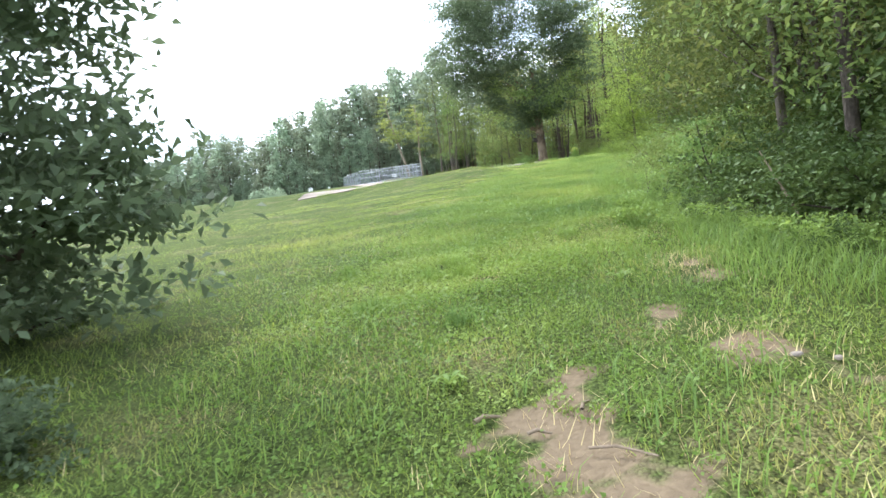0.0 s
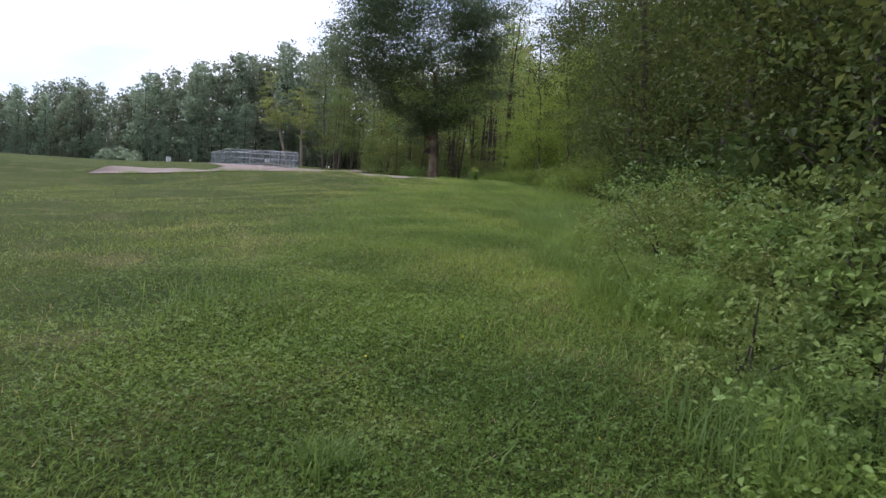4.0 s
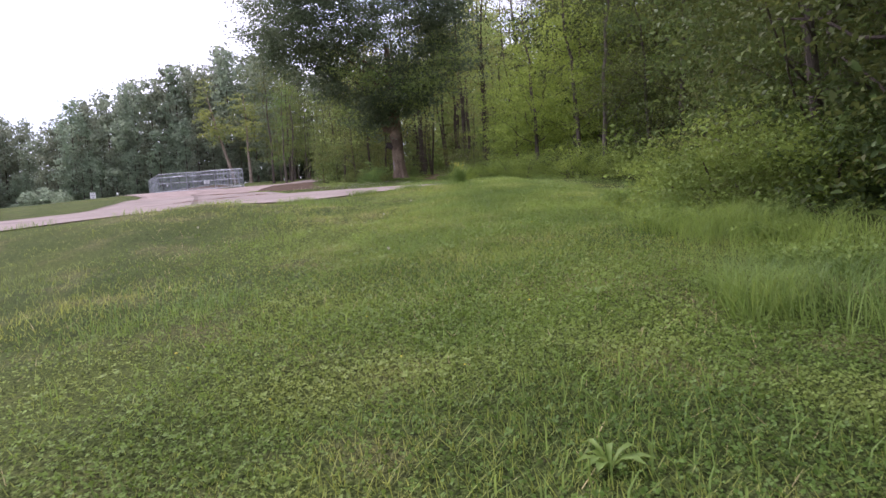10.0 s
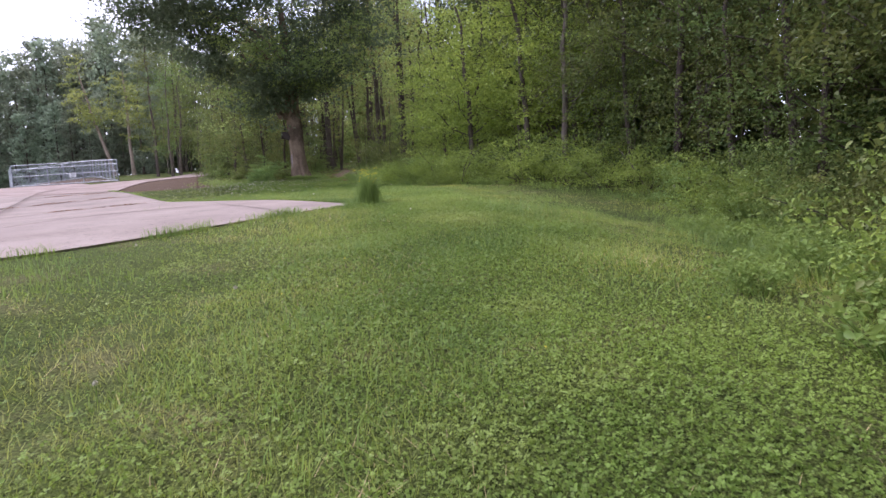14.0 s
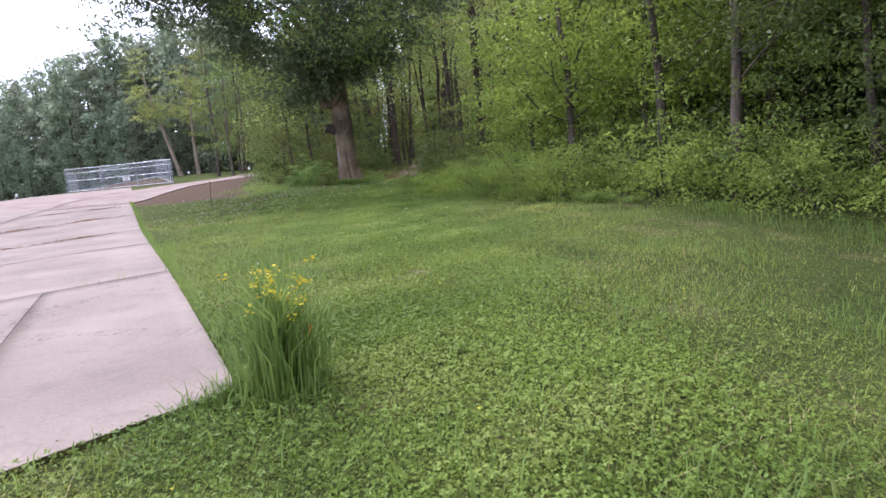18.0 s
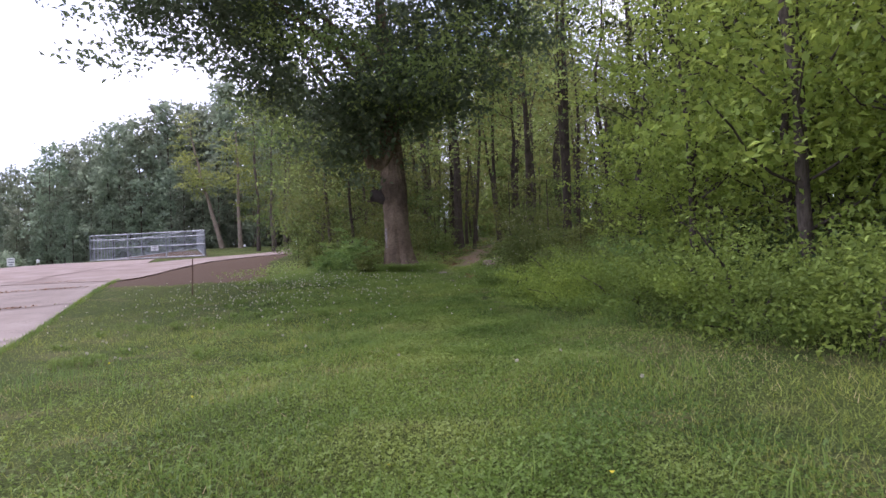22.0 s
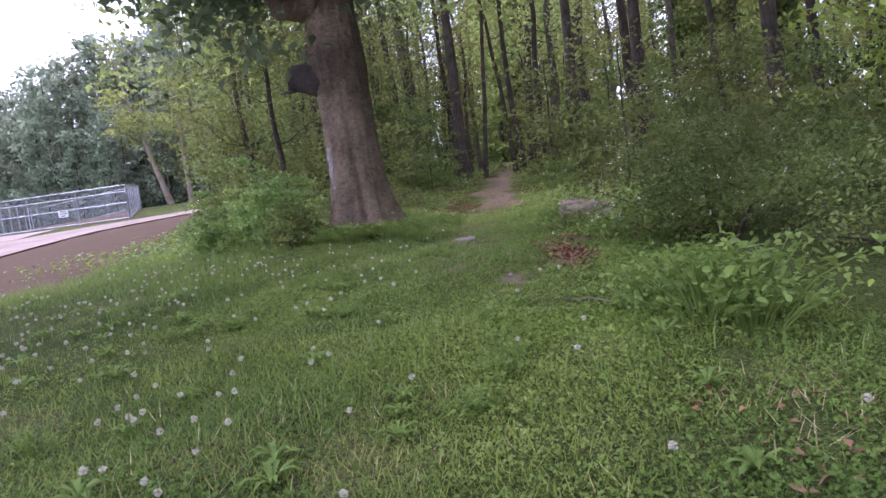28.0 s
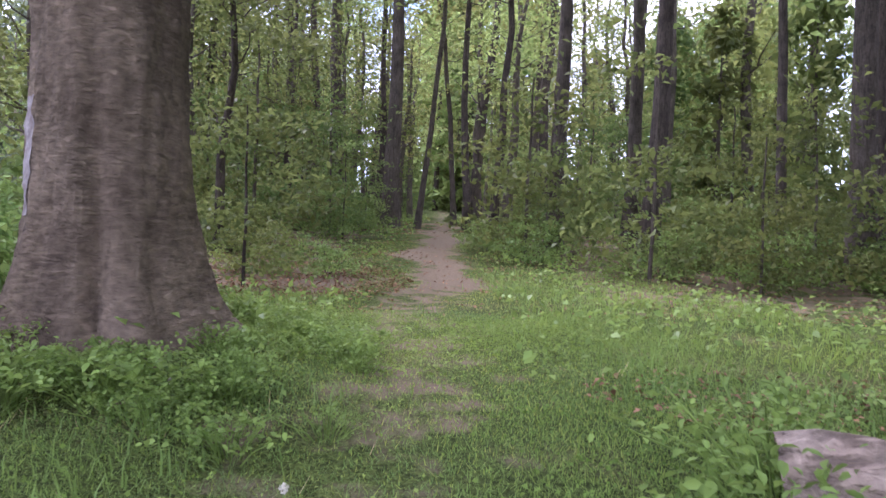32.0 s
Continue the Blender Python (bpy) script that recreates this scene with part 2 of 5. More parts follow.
def crack(m, scale, width, dark, depth=0.02):
    """Cuts a net of cracks between plates into a material."""
    n, l = m.node_tree.nodes, m.node_tree.links
    b = n["Principled BSDF"]
    co, mp, vo, nz = n.new("ShaderNodeTexCoord"), n.new("ShaderNodeMapping"), n.new("ShaderNodeTexVoronoi"), n.new("ShaderNodeTexNoise")
    mp.inputs["Scale"].default_value = scale
    nz.inputs["Scale"].default_value = 6
    add = n.new("ShaderNodeMixRGB")
    add.blend_type, add.inputs[0].default_value = "ADD", 0.35
    vo.feature = "DISTANCE_TO_EDGE"
    vo.inputs["Scale"].default_value = 1
    l.new(co.outputs["Object"], mp.inputs[0])
    l.new(co.outputs["Object"], nz.inputs["Vector"])
    l.new(mp.outputs[0], add.inputs[1])
    l.new(nz.outputs["Color"], add.inputs[2])
    l.new(add.outputs[0], vo.inputs["Vector"])
    rp = n.new("ShaderNodeValToRGB")
    rp.color_ramp.elements[0].position, rp.color_ramp.elements[1].position = 0.0, width
    rp.color_ramp.elements[0].color = (dark, dark, dark, 1)
    l.new(vo.outputs["Distance"], rp.inputs["Fac"])
    mul = n.new("ShaderNodeMixRGB")
    mul.blend_type, mul.inputs[0].default_value = "MULTIPLY", 1
    l.new(b.inputs["Base Color"].links[0].from_socket, mul.inputs[1])
    l.new(rp.outputs[0], mul.inputs[2])
    l.new(mul.outputs[0], b.inputs["Base Color"])
    bp = n.new("ShaderNodeBump")
    bp.inputs["Distance"].default_value = depth
    l.new(rp.outputs[0], bp.inputs["Height"])
    if b.inputs["Normal"].links:
        l.new(b.inputs["Normal"].links[0].from_socket, bp.inputs["Normal"])
    l.new(bp.outputs[0], b.inputs["Normal"])


def ridges(m, scale, dark, depth, low=0.36, high=0.56):
    """Long shallow furrows: noise stretched by scale darkens and dents a material."""
    n, l = m.node_tree.nodes, m.node_tree.links
    b = n["Principled BSDF"]
    co, mp, nz = n.new("ShaderNodeTexCoord"), n.new("ShaderNodeMapping"), n.new("ShaderNodeTexNoise")
    mp.inputs["Scale"].default_value = scale
    nz.inputs["Scale"].default_value = 1
    nz.inputs["Detail"].default_value = 6
    nz.inputs["Roughness"].default_value = 0.65
    nz.inputs["Distortion"].default_value = 0.5
    l.new(co.outputs["Object"], mp.inputs[0])
    l.new(mp.outputs[0], nz.inputs["Vector"])
    rp = n.new("ShaderNodeValToRGB")
    rp.color_ramp.elements[0].position, rp.color_ramp.elements[1].position = low, high
    rp.color_ramp.elements[0].color = (dark, dark, dark, 1)
    l.new(nz.outputs["Fac"], rp.inputs["Fac"])
    mul = n.new("ShaderNodeMixRGB")
    mul.blend_type, mul.inputs[0].default_value = "MULTIPLY", 1
    l.new(b.inputs["Base Color"].links[0].from_socket, mul.inputs[1])
    l.new(rp.outputs[0], mul.inputs[2])
    l.new(mul.outputs[0], b.inputs["Base Color"])
    bp = n.new("ShaderNodeBump")
    bp.inputs["Distance"].default_value = depth
    l.new(rp.outputs[0], bp.inputs["Height"])
    if b.inputs["Normal"].links:
        l.new(b.inputs["Normal"].links[0].from_socket, bp.inputs["Normal"])
    l.new(bp.outputs[0], b.inputs["Normal"])


ridges(M_BARK_OLD, (5, 5, 20), 0.8, 0.05, 0.32, 0.58)
ridges(M_BARK_OLD, (14, 14, 46), 0.78, 0.03, 0.38, 0.56)
ridges(M_BARK_OLD, (3.5, 3.5, 0.8), 0.7, 0.03, 0.36, 0.56)
def stain(m, low, high, dark):
    """A dark wet band between two heights with a ragged edge."""
    n, l = m.node_tree.nodes, m.node_tree.links
    b = n["Principled BSDF"]
    co, sep, nz, add, rp = n.new("ShaderNodeTexCoord"), n.new("ShaderNodeSeparateXYZ"), n.new("ShaderNodeTexNoise"), n.new("ShaderNodeMath"), n.new("ShaderNodeValToRGB")
    nz.inputs["Scale"].default_value, nz.inputs["Detail"].default_value = 2.2, 5
    l.new(co.outputs["Object"], sep.inputs[0])
    l.new(co.outputs["Object"], nz.inputs["Vector"])
    add.operation = "MULTIPLY_ADD"
    add.inputs[1].default_value = 1.3
    l.new(nz.outputs["Fac"], add.inputs[0])
    l.new(sep.outputs[2], add.inputs[2])
    rng_node = n.new("ShaderNodeMapRange")
    rng_node.inputs[1].default_value, rng_node.inputs[2].default_value = low, high
    l.new(add.outputs[0], rng_node.inputs[0])
    rp.color_ramp.elements[0].position, rp.color_ramp.elements[1].position = 0.0, 1.0
    rp.color_ramp.elements[0].color = rp.color_ramp.elements[1].color = (1, 1, 1, 1)
    for at in (0.3, 0.7):
        rp.color_ramp.elements.new(at).color = (dark, dark, dark, 1)
    l.new(rng_node.outputs[0], rp.inputs["Fac"])
    mul = n.new("ShaderNodeMixRGB")
    mul.blend_type, mul.inputs[0].default_value = "MULTIPLY", 1
    l.new(b.inputs["Base Color"].links[0].from_socket, mul.inputs[1])
    l.new(rp.outputs[0], mul.inputs[2])
    l.new(mul.outputs[0], b.inputs["Base Color"])


stain(M_BARK_OLD, 2.75, 4.0, 0.5)
ridges(M_BARK, (26, 26, 4), 0.55, 0.012)
ridges(M_WOOD, (5, 14, 24), 0.5, 0.02)
crack(M_CONCRETE, (0.45, 0.45, 0.45), 0.006, 0.55, 0.004)
ridges(M_CONCRETE, (3, 3, 3), 0.86, 0.002, 0.3, 0.5)
ridges(M_CONCRETE, (60, 60, 60), 0.7, 0.003, 0.3, 0.42)


# ---- the lie of the land ----
KNOT_Y = [-60, -30, -11, -3, 5, 14, 18, 24, 31, 36, 42, 48, 52, 58, 62, 68, 75, 83, 94, 117, 160, 400, 3000]
KNOT_Z = [-1.4, 0.0, 0.98, 1.67, 2.38, 3.12, 3.5, 4.02, 4.73, 4.97, 5.08, 5.22, 5.5, 5.95, 6.15, 6.4, 7.1, 7.6, 8.2, 10.0, 11.4, 13, 16]
FINE_Y = np.arange(-60, 400, 0.5)
_k = np.hanning(13)
FINE_Z = np.convolve(np.pad(np.interp(FINE_Y, KNOT_Y, KNOT_Z), 6, mode="edge"), _k / _k.sum(), "valid")
BIG = (-2.22, 61.85)


def ground(x, y):
    x, y = np.asarray(x, float), np.asarray(y, float)
    z = np.where(y > 399, np.interp(y, KNOT_Y, KNOT_Z), np.interp(y, FINE_Y, FINE_Z))
    w = np.clip(1 - np.abs(y - 31) / 14, 0, 1)
    z = z - w * w * (3 - 2 * w) * 0.2 * np.clip(x - 1.2, 0, 5)
    z = z + 0.22 * np.exp(-((x - BIG[0]) ** 2 + (y - BIG[1]) ** 2) / 1.6)
    side = np.clip((y - 5) / 15, 0, 1) * np.clip((52 - y) / 18, 0, 1)
    z = z - 0.062 * np.clip(-x - 6, 0, 6) * side
    z = z + 0.36 * np.exp(-((y - 24.3) / 2.9) ** 2) * np.clip((-x - 3) / 3, 0, 1) * np.clip((x + 24) / 4, 0, 1)
    z = z - 0.09 * np.clip(-x - 30, 0, 45) * np.clip((y - 62) / 30, 0, 1)
    u = (x - SLAB_A.x) * SLAB_D.x + (y - SLAB_A.y) * SLAB_D.y
    v = (x - SLAB_A.x) * -SLAB_D.y + (y - SLAB_A.y) * SLAB_D.x
    near = np.clip(1 - np.abs(x) / 40, 0, 1) * (1 - np.clip((u + skew(v) + 2) / 1.5, 0, 1) * np.clip((v + 1.5) / 1.2, 0, 1) * np.clip((64 - u) / 2, 0, 1))
    return z + near * (0.025 * np.sin(x * 1.9 + 0.7 * y) * np.cos(y * 1.3 - 0.4 * x) + 0.015 * np.sin(3.7 * x - 2.9 * y))


def edge_x(y):
    """Where the thicket begins, right of the walk."""
    return np.interp(y, [-14, -6, -4, 0, 3.5, 7, 13, 15, 20, 22, 24, 26, 29, 31.5, 37, 39, 41.5, 45, 48, 51, 53, 55, 56.5, 58, 60, 66, 70, 80], [-0.3, -0.7, -1.1, -1.3, -1.2, -0.6, 0.3, 0.8, 1.2, 1.7, 3.4, 5.0, 6.3, 6.7, 7.0, 6.2, 5.2, 3.5, 2.3, 1.0, 1.0, 0.7, 1.0, 1.7, 2.6, 3.8, 3.0, 4.0])


def trail_x(y):
    return np.interp(y, [-14, -3, 10, 20, 28, 40, 50, 57, 61, 67, 74, 82, 90, 100, 130], [-2.5, -2.8, -2.1, -1.1, 0.3, -0.3, -0.8, -0.75, -0.5, 0.3, 1.05, 1.95, 2.7, 3.9, 7])


SLAB_A, SLAB_D = Vector((-0.68, 31.95)), Vector((-0.374, 0.927))


def slab_width(u):
    return np.interp(u, [0, 8, 20, 29, 45, 62], [16.5, 14.6, 12.0, 9.5, 7.0, 9.5])


def skew(w):
    """How far the joints and the end of the road run askew at a distance w from its edge."""
    return 0.4 * np.clip(w, 0, 7) + 0.15 * np.clip(w - 7, 0, 20)


def on_slab(x, y):
    """True on the concrete road and the gravel before the gate."""
    u = (np.asarray(x) - SLAB_A.x) * SLAB_D.x + (np.asarray(y) - SLAB_A.y) * SLAB_D.y
    v = (np.asarray(x) - SLAB_A.x) * -SLAB_D.y + (np.asarray(y) - SLAB_A.y) * SLAB_D.x
    u = u + skew(v) * np.clip((45 - u) / 20, 0, 1)
    return (u > 0) & (u < 62) & (v > 0) & (v < slab_width(u))


def track_sides(y):
    lo = np.interp(y, [62, 70, 82, 98, 120], [-17.5, -20, -18.5, -16.0, -13.0])
    hi = np.interp(y, [58, 64, 70, 76, 85, 98, 120], [-12.5, -13.5, -14.3, -14.3, -13.5, -12, -9.5])
    return lo, hi


def soil_amount(x, y):
    """Bare earth: 0 on grass, 1 on the trail, the bank and the worn patches."""
    x, y = np.asarray(x, float), np.asarray(y, float)
    d = np.abs(x - trail_x(y) + 0.22 * np.sin(y * 0.9) * np.clip((y - 60) / 4, 0, 1) + 0.12 * np.sin(y * 2.3 + 1))
    a = np.clip(1.15 - d / (0.75 + 0.2 * np.sin(y * 1.7)), 0, 0.85) * np.clip((y - 62.5) / 5, 0, 1) * np.clip((100 - y) / 16, 0.3, 1)
    a = np.maximum(a, 0.55 * np.clip((y - 63.5) / 3, 0, 1) * np.clip((d - 1.0) / 1.5, 0, 1) * np.clip((x + 7.5) / 2, 0, 1))
    a = np.maximum(a, np.clip(1.2 - np.hypot((x + 1.7) / 1.5, (y - 67.6) / 2.2), 0, 0.75))
    lo, hi = track_sides(y)
    foot = np.interp(y, [58, 60, 66, 73.5, 85, 96], [-6.6, -6.2, -7.8, -9.8, -11.5, -11.5])
    bank = np.clip((foot - x) / 0.6, 0, 1) * np.clip((x - hi + 0.5) / 0.4, 0, 1) * np.clip((y - 59.0) / 1.5, 0, 1) * np.clip((96 - y) / 8, 0, 1)
    a = np.maximum(a, bank)
    left = -30.3 - (y - 93.5) * 0.41
    a = np.maximum(a, 0.9 * np.clip((x - left) / 0.8, 0, 1) * np.clip((left + 10 - x) / 0.8, 0, 1) * np.clip((y - 91.5) / 1.0, 0, 1) * np.clip((112 - y) / 3, 0, 1))
    a = np.maximum(a, 0.47 * np.clip(1.2 - d / 0.9, 0, 1) * np.clip((y - 54) / 4, 0, 1))
    for px, py, sx, sy in ((-2.62, -7.4, 0.2, 0.3), (-2.4, -7.65, 0.28, 0.3), (-2.2, -7.95, 0.25, 0.25), (-2.33, -7.0, 0.13, 0.3), (-1.76, -5.75, 0.12, 0.2), (-1.66, -6.1, 0.12, 0.25), (-1.54, -6.45, 0.14, 0.22), (-1.4, -6.75, 0.17, 0.18), (-1.22, -6.95, 0.2, 0.16), (-1.0, -7.15, 0.25, 0.18), (-2.83, -6.72, 0.1, 0.1), (0.38, 57.2, 0.22, 0.6), (-0.25, 56.35, 0.22, 0.28), (1.1, 58.0, 0.3, 0.3), (0.38, 51.7, 0.12, 0.45), (0.45, 52.8, 0.1, 0.3), (0.5, 53.6, 0.12, 0.25), (-3.5, -3.35, 0.09, 0.12), (-3.02, -4.2, 0.12, 0.14), (-1.36, -3.7, 0.13, 0.2), (-1.32, -4.15, 0.16, 0.3), (-1.3, -4.65, 0.2, 0.25), (0.75, 58.4, 0.34, 0.26), (0.3, 35.0, 0.16, 0.2), (-1.0, 20.6, 0.15, 0.2)):
        a = np.maximum(a, np.clip(1.35 - np.hypot((x - px) / sx, (y - py) / sy) * (1 + 0.35 * np.sin(19 * x + 5 * y) * np.cos(15 * y - 7 * x)), 0, 1))
    return a


# ---- mesh helpers ----
def mesh_of(name, verts, faces, material, smooth=False):
    verts, faces = np.asarray(verts, np.float32), np.asarray(faces, np.int32)
    me = bpy.data.meshes.new(name)
    k = faces.shape[1]
    me.vertices.add(len(verts))
    me.vertices.foreach_set("co", verts.ravel())
    me.loops.add(faces.size)
    me.loops.foreach_set("vertex_index", faces.ravel())
    me.polygons.add(len(faces))
    me.polygons.foreach_set("loop_start", np.arange(0, faces.size, k, dtype=np.int32))
    if smooth:
        me.polygons.foreach_set("use_smooth", np.ones(len(faces), bool))
    me.update(calc_edges=True)
    me.materials.append(material)
    return me


def child(name, me, parent, label=""):
    ob = new(name, me)
    ob.parent = parent
    if label:
        ob["label"] = label
    return ob


def part(name, bm, material, parent, label=""):
    me = bpy.data.meshes.new(name)
    bm.to_mesh(me)
    bm.free()
    me.materials.append(material)
    return child(name, me, parent, label)


def merge(pieces):
    """Joins (verts, quads) pairs."""
    vs, fs, at = [], [], 0
    for v, f in pieces:
        vs.append(np.asarray(v, float))
        fs.append(np.asarray(f) + at)
        at += len(v)
    return np.concatenate(vs), np.concatenate(fs)


def tube(points, radii, sides=9, rough=0.0, seed=0, flare=0.0):
    """A tapering limb along points, its skin uneven."""
    rng = np.random.RandomState(seed)
    p = np.asarray(points, float)
    n = len(p)
    t = np.gradient(p, axis=0)
    t /= np.linalg.norm(t, axis=1)[:, None]
    ref = np.where(np.abs(t[:, 2:3]) > 0.9, [[1.0, 0, 0]], [[0, 0, 1.0]])
    a = np.cross(t, ref)
    a /= np.linalg.norm(a, axis=1)[:, None]
    if abs(t[0, 2]) > 0.6:
        a = np.tile([[1.0, 0, 0]], (n, 1)) - t * t[:, :1]
        a /= np.linalg.norm(a, axis=1)[:, None]
    b = np.cross(t, a)
    ang = np.linspace(0, 2 * np.pi, sides, endpoint=False)
    lob = rng.uniform(0, 6.28, 3)
    verts = []
    for i in range(n):
        wob = 1 + rough * (0.5 * np.sin(3 * ang + lob[0] + i * 0.15) + 0.5 * np.sin(5 * ang + lob[1] - i * 0.1) + rng.uniform(-0.35, 0.35, sides))
        if flare:
            wob = wob + flare * math.exp(-i * 0.9) * (0.5 + 0.5 * np.sin(5 * ang + lob[2]))
        verts.append(p[i] + radii[i] * wob[:, None] * (np.cos(ang)[:, None] * a[i] + np.sin(ang)[:, None] * b[i]))
    verts = np.concatenate(verts)
    i, j = np.meshgrid(np.arange(n - 1), np.arange(sides), indexing="ij")
    j2 = (j + 1) % sides
    faces = np.stack([i * sides + j, i * sides + j2, (i + 1) * sides + j2, (i + 1) * sides + j], -1).reshape(-1, 4)
    return verts, faces


def leaves(centres, size, rng, up=0.45, narrow=0.5, droop=0.0):
    """A folded pointed leaf at every centre: verts and quads."""
    n = len(centres)
    nrm = rng.normal(size=(n, 3)) + [0, 0, up * 2.2]
    nrm /= np.linalg.norm(nrm, axis=1)[:, None]
    ax = np.cross(nrm, rng.normal(size=(n, 3)))
    ax /= np.linalg.norm(ax, axis=1)[:, None] + 1e-9
    ax[:, 2] -= droop
    side = np.cross(nrm, ax)
    s = size * rng.uniform(0.65, 1.3, (n, 1))
    fold = nrm * s * 0.14
    v = np.stack([centres - ax * s * 0.5, centres + side * s * narrow * 0.5 + fold - ax * s * 0.05, centres + ax * s * 0.5 - fold, centres - side * s * narrow * 0.5 + fold - ax * s * 0.05], 1)
    return v.reshape(-1, 3), np.arange(4 * n).reshape(-1, 4)


def broad_leaves(centres, size, rng, up=0.9, narrow=0.62, droop=0.15):
    """A rounder leaf in two halves, folded at the midrib, at every centre."""
    n = len(centres)
    nrm = rng.normal(size=(n, 3)) + [0, 0, up * 2.2]
    nrm /= np.linalg.norm(nrm, axis=1)[:, None]
    ax = np.cross(nrm, rng.normal(size=(n, 3)))
    ax /= np.linalg.norm(ax, axis=1)[:, None] + 1e-9
    ax[:, 2] -= droop
    side = np.cross(nrm, ax)
    s = size * rng.uniform(0.65, 1.25, (n, 1))
    w, lift = side * s * narrow * 0.5, nrm * s * 0.1
    v = np.stack([centres - ax * s * 0.5, centres - ax * s * 0.22 + w * 0.9 + lift, centres + ax * s * 0.14 + w * 0.8 + lift, centres + ax * s * 0.5 - lift, centres + ax * s * 0.14 - w * 0.8 + lift, centres - ax * s * 0.22 - w * 0.9 + lift], 1)
    f = np.arange(n)[:, None, None] * 6 + np.array([[0, 1, 2, 3], [0, 3, 4, 5]])[None]
    return v.reshape(-1, 3), f.reshape(-1, 4)


def clumps(centres, spread, flat, per, rng):
    n = len(centres)
    off = rng.normal(size=(n, per, 3)) * [spread, spread, spread * flat]
    return (centres[:, None, :] + off).reshape(-1, 3)


# ---- ground ----
def spaced(lo, hi, fine_lo, fine_hi, step):
    mid = np.arange(fine_lo, fine_hi + step / 2, step)
    out_hi, out_lo, s = [], [], step
    v = fine_hi
    while v < hi:
        s *= 1.35
        v += s
        out_hi.append(v)
    s, v = step, fine_lo
    while v > lo:
        s *= 1.35
        v -= s
        out_lo.append(v)
    return np.concatenate([out_lo[::-1], mid, out_hi])


gx, gy = spaced(-2600, 2600, -24, 16, 0.3), spaced(-1500, 3000, -14, 92, 0.3)
GX, GY = np.meshgrid(gx, gy, indexing="ij")
GZ = ground(GX, GY)
ni, nj = GX.shape
ii, jj = np.meshgrid(np.arange(ni - 1), np.arange(nj - 1), indexing="ij")
g_faces = np.stack([ii * nj + jj, (ii + 1) * nj + jj, (ii + 1) * nj + jj + 1, ii * nj + jj + 1], -1).reshape(-1, 4)
M_GROUND = mat("meadow_soil", (0.115, 0.145, 0.034), 1.0, vary=0.35, scale=0.4, fine=14, second=(0.075, 0.105, 0.026), bump=0.6, dry=(0.19, 0.18, 0.075))
g_me = mesh_of("ground", np.stack([GX.ravel(), GY.ravel(), GZ.ravel()], 1), g_faces, M_GROUND, smooth=True)
soil = g_me.attributes.new("soil", "FLOAT", "POINT")
soil.data.foreach_set("value", soil_amount(GX, GY).ravel().astype(np.float32))
topsoil = g_me.attributes.new("topsoil", "FLOAT", "POINT")
topsoil.data.foreach_set("value", (np.clip((-5.5 - GX) / 1.0, 0, 1) * np.clip((GY - 57) / 2, 0, 1)).ravel().astype(np.float32))
tagged(new("ground", g_me), "rolling meadow of clover and rough grass with bare earth", "ground", kind="structure")
gn, gl = M_GROUND.node_tree.nodes, M_GROUND.node_tree.links
g_attr = gn.new("ShaderNodeAttribute")
g_attr.attribute_name = "soil"
g_n = gn.new("ShaderNodeTexNoise")
g_n.inputs["Scale"].default_value = 3.2
g_n.inputs["Detail"].default_value = 5
g_co = gn.new("ShaderNodeTexCoord")
gl.new(g_co.outputs["Object"], g_n.inputs["Vector"])
g_add = gn.new("ShaderNodeMath")
g_add.operation = "MULTIPLY_ADD"
g_add.inputs[1].default_value = 1.7
g_add.inputs[2].default_value = -0.85
gl.new(g_n.outputs["Fac"], g_add.inputs[0])
g_sum = gn.new("ShaderNodeMath")
g_sum.operation = "ADD"
gl.new(g_attr.outputs["Fac"], g_sum.inputs[0])
gl.new(g_add.outputs[0], g_sum.inputs[1])
g_rp = gn.new("ShaderNodeValToRGB")
g_rp.color_ramp.elements[0].position, g_rp.color_ramp.elements[1].position = 0.35, 0.6
gl.new(g_sum.outputs[0], g_rp.inputs["Fac"])
g_earth = gn.new("ShaderNodeMixRGB")
g_earth.inputs[1].default_value, g_earth.inputs[2].default_value = (0.115, 0.085, 0.055, 1), (0.26, 0.195, 0.125, 1)
g_n2 = gn.new("ShaderNodeTexNoise")
g_n2.inputs["Scale"].default_value = 22
g_n2.inputs["Detail"].default_value = 6
gl.new(g_co.outputs["Object"], g_n2.inputs["Vector"])
gl.new(g_n2.outputs["Fac"], g_earth.inputs["Fac"])
g_mix = gn.new("ShaderNodeMixRGB")
g_b = gn["Principled BSDF"]
g_vor = gn.new("ShaderNodeTexVoronoi")
g_vor.inputs["Scale"].default_value = 65
gl.new(g_co.outputs["Object"], g_vor.inputs["Vector"])
g_sep = gn.new("ShaderNodeSeparateColor")
gl.new(g_vor.outputs["Color"], g_sep.inputs[0])
g_leafv = gn.new("ShaderNodeMath")
g_leafv.operation = "MULTIPLY_ADD"
g_leafv.inputs[1].default_value, g_leafv.inputs[2].default_value = 0.9, 0.72
gl.new(g_sep.outputs[0], g_leafv.inputs[0])
g_gap = gn.new("ShaderNodeMath")
g_gap.operation = "MULTIPLY_ADD"
g_gap.inputs[1].default_value = -0.6
gl.new(g_vor.outputs["Distance"], g_gap.inputs[0])
gl.new(g_leafv.outputs[0], g_gap.inputs[2])
g_leaf = gn.new("ShaderNodeHueSaturation")
gl.new(g_gap.outputs[0], g_leaf.inputs["Value"])
gl.new(g_b.inputs["Base Color"].links[0].from_socket, g_leaf.inputs["Color"])
g_bump = gn.new("ShaderNodeBump")
g_bump.inputs["Strength"].default_value = 0.8
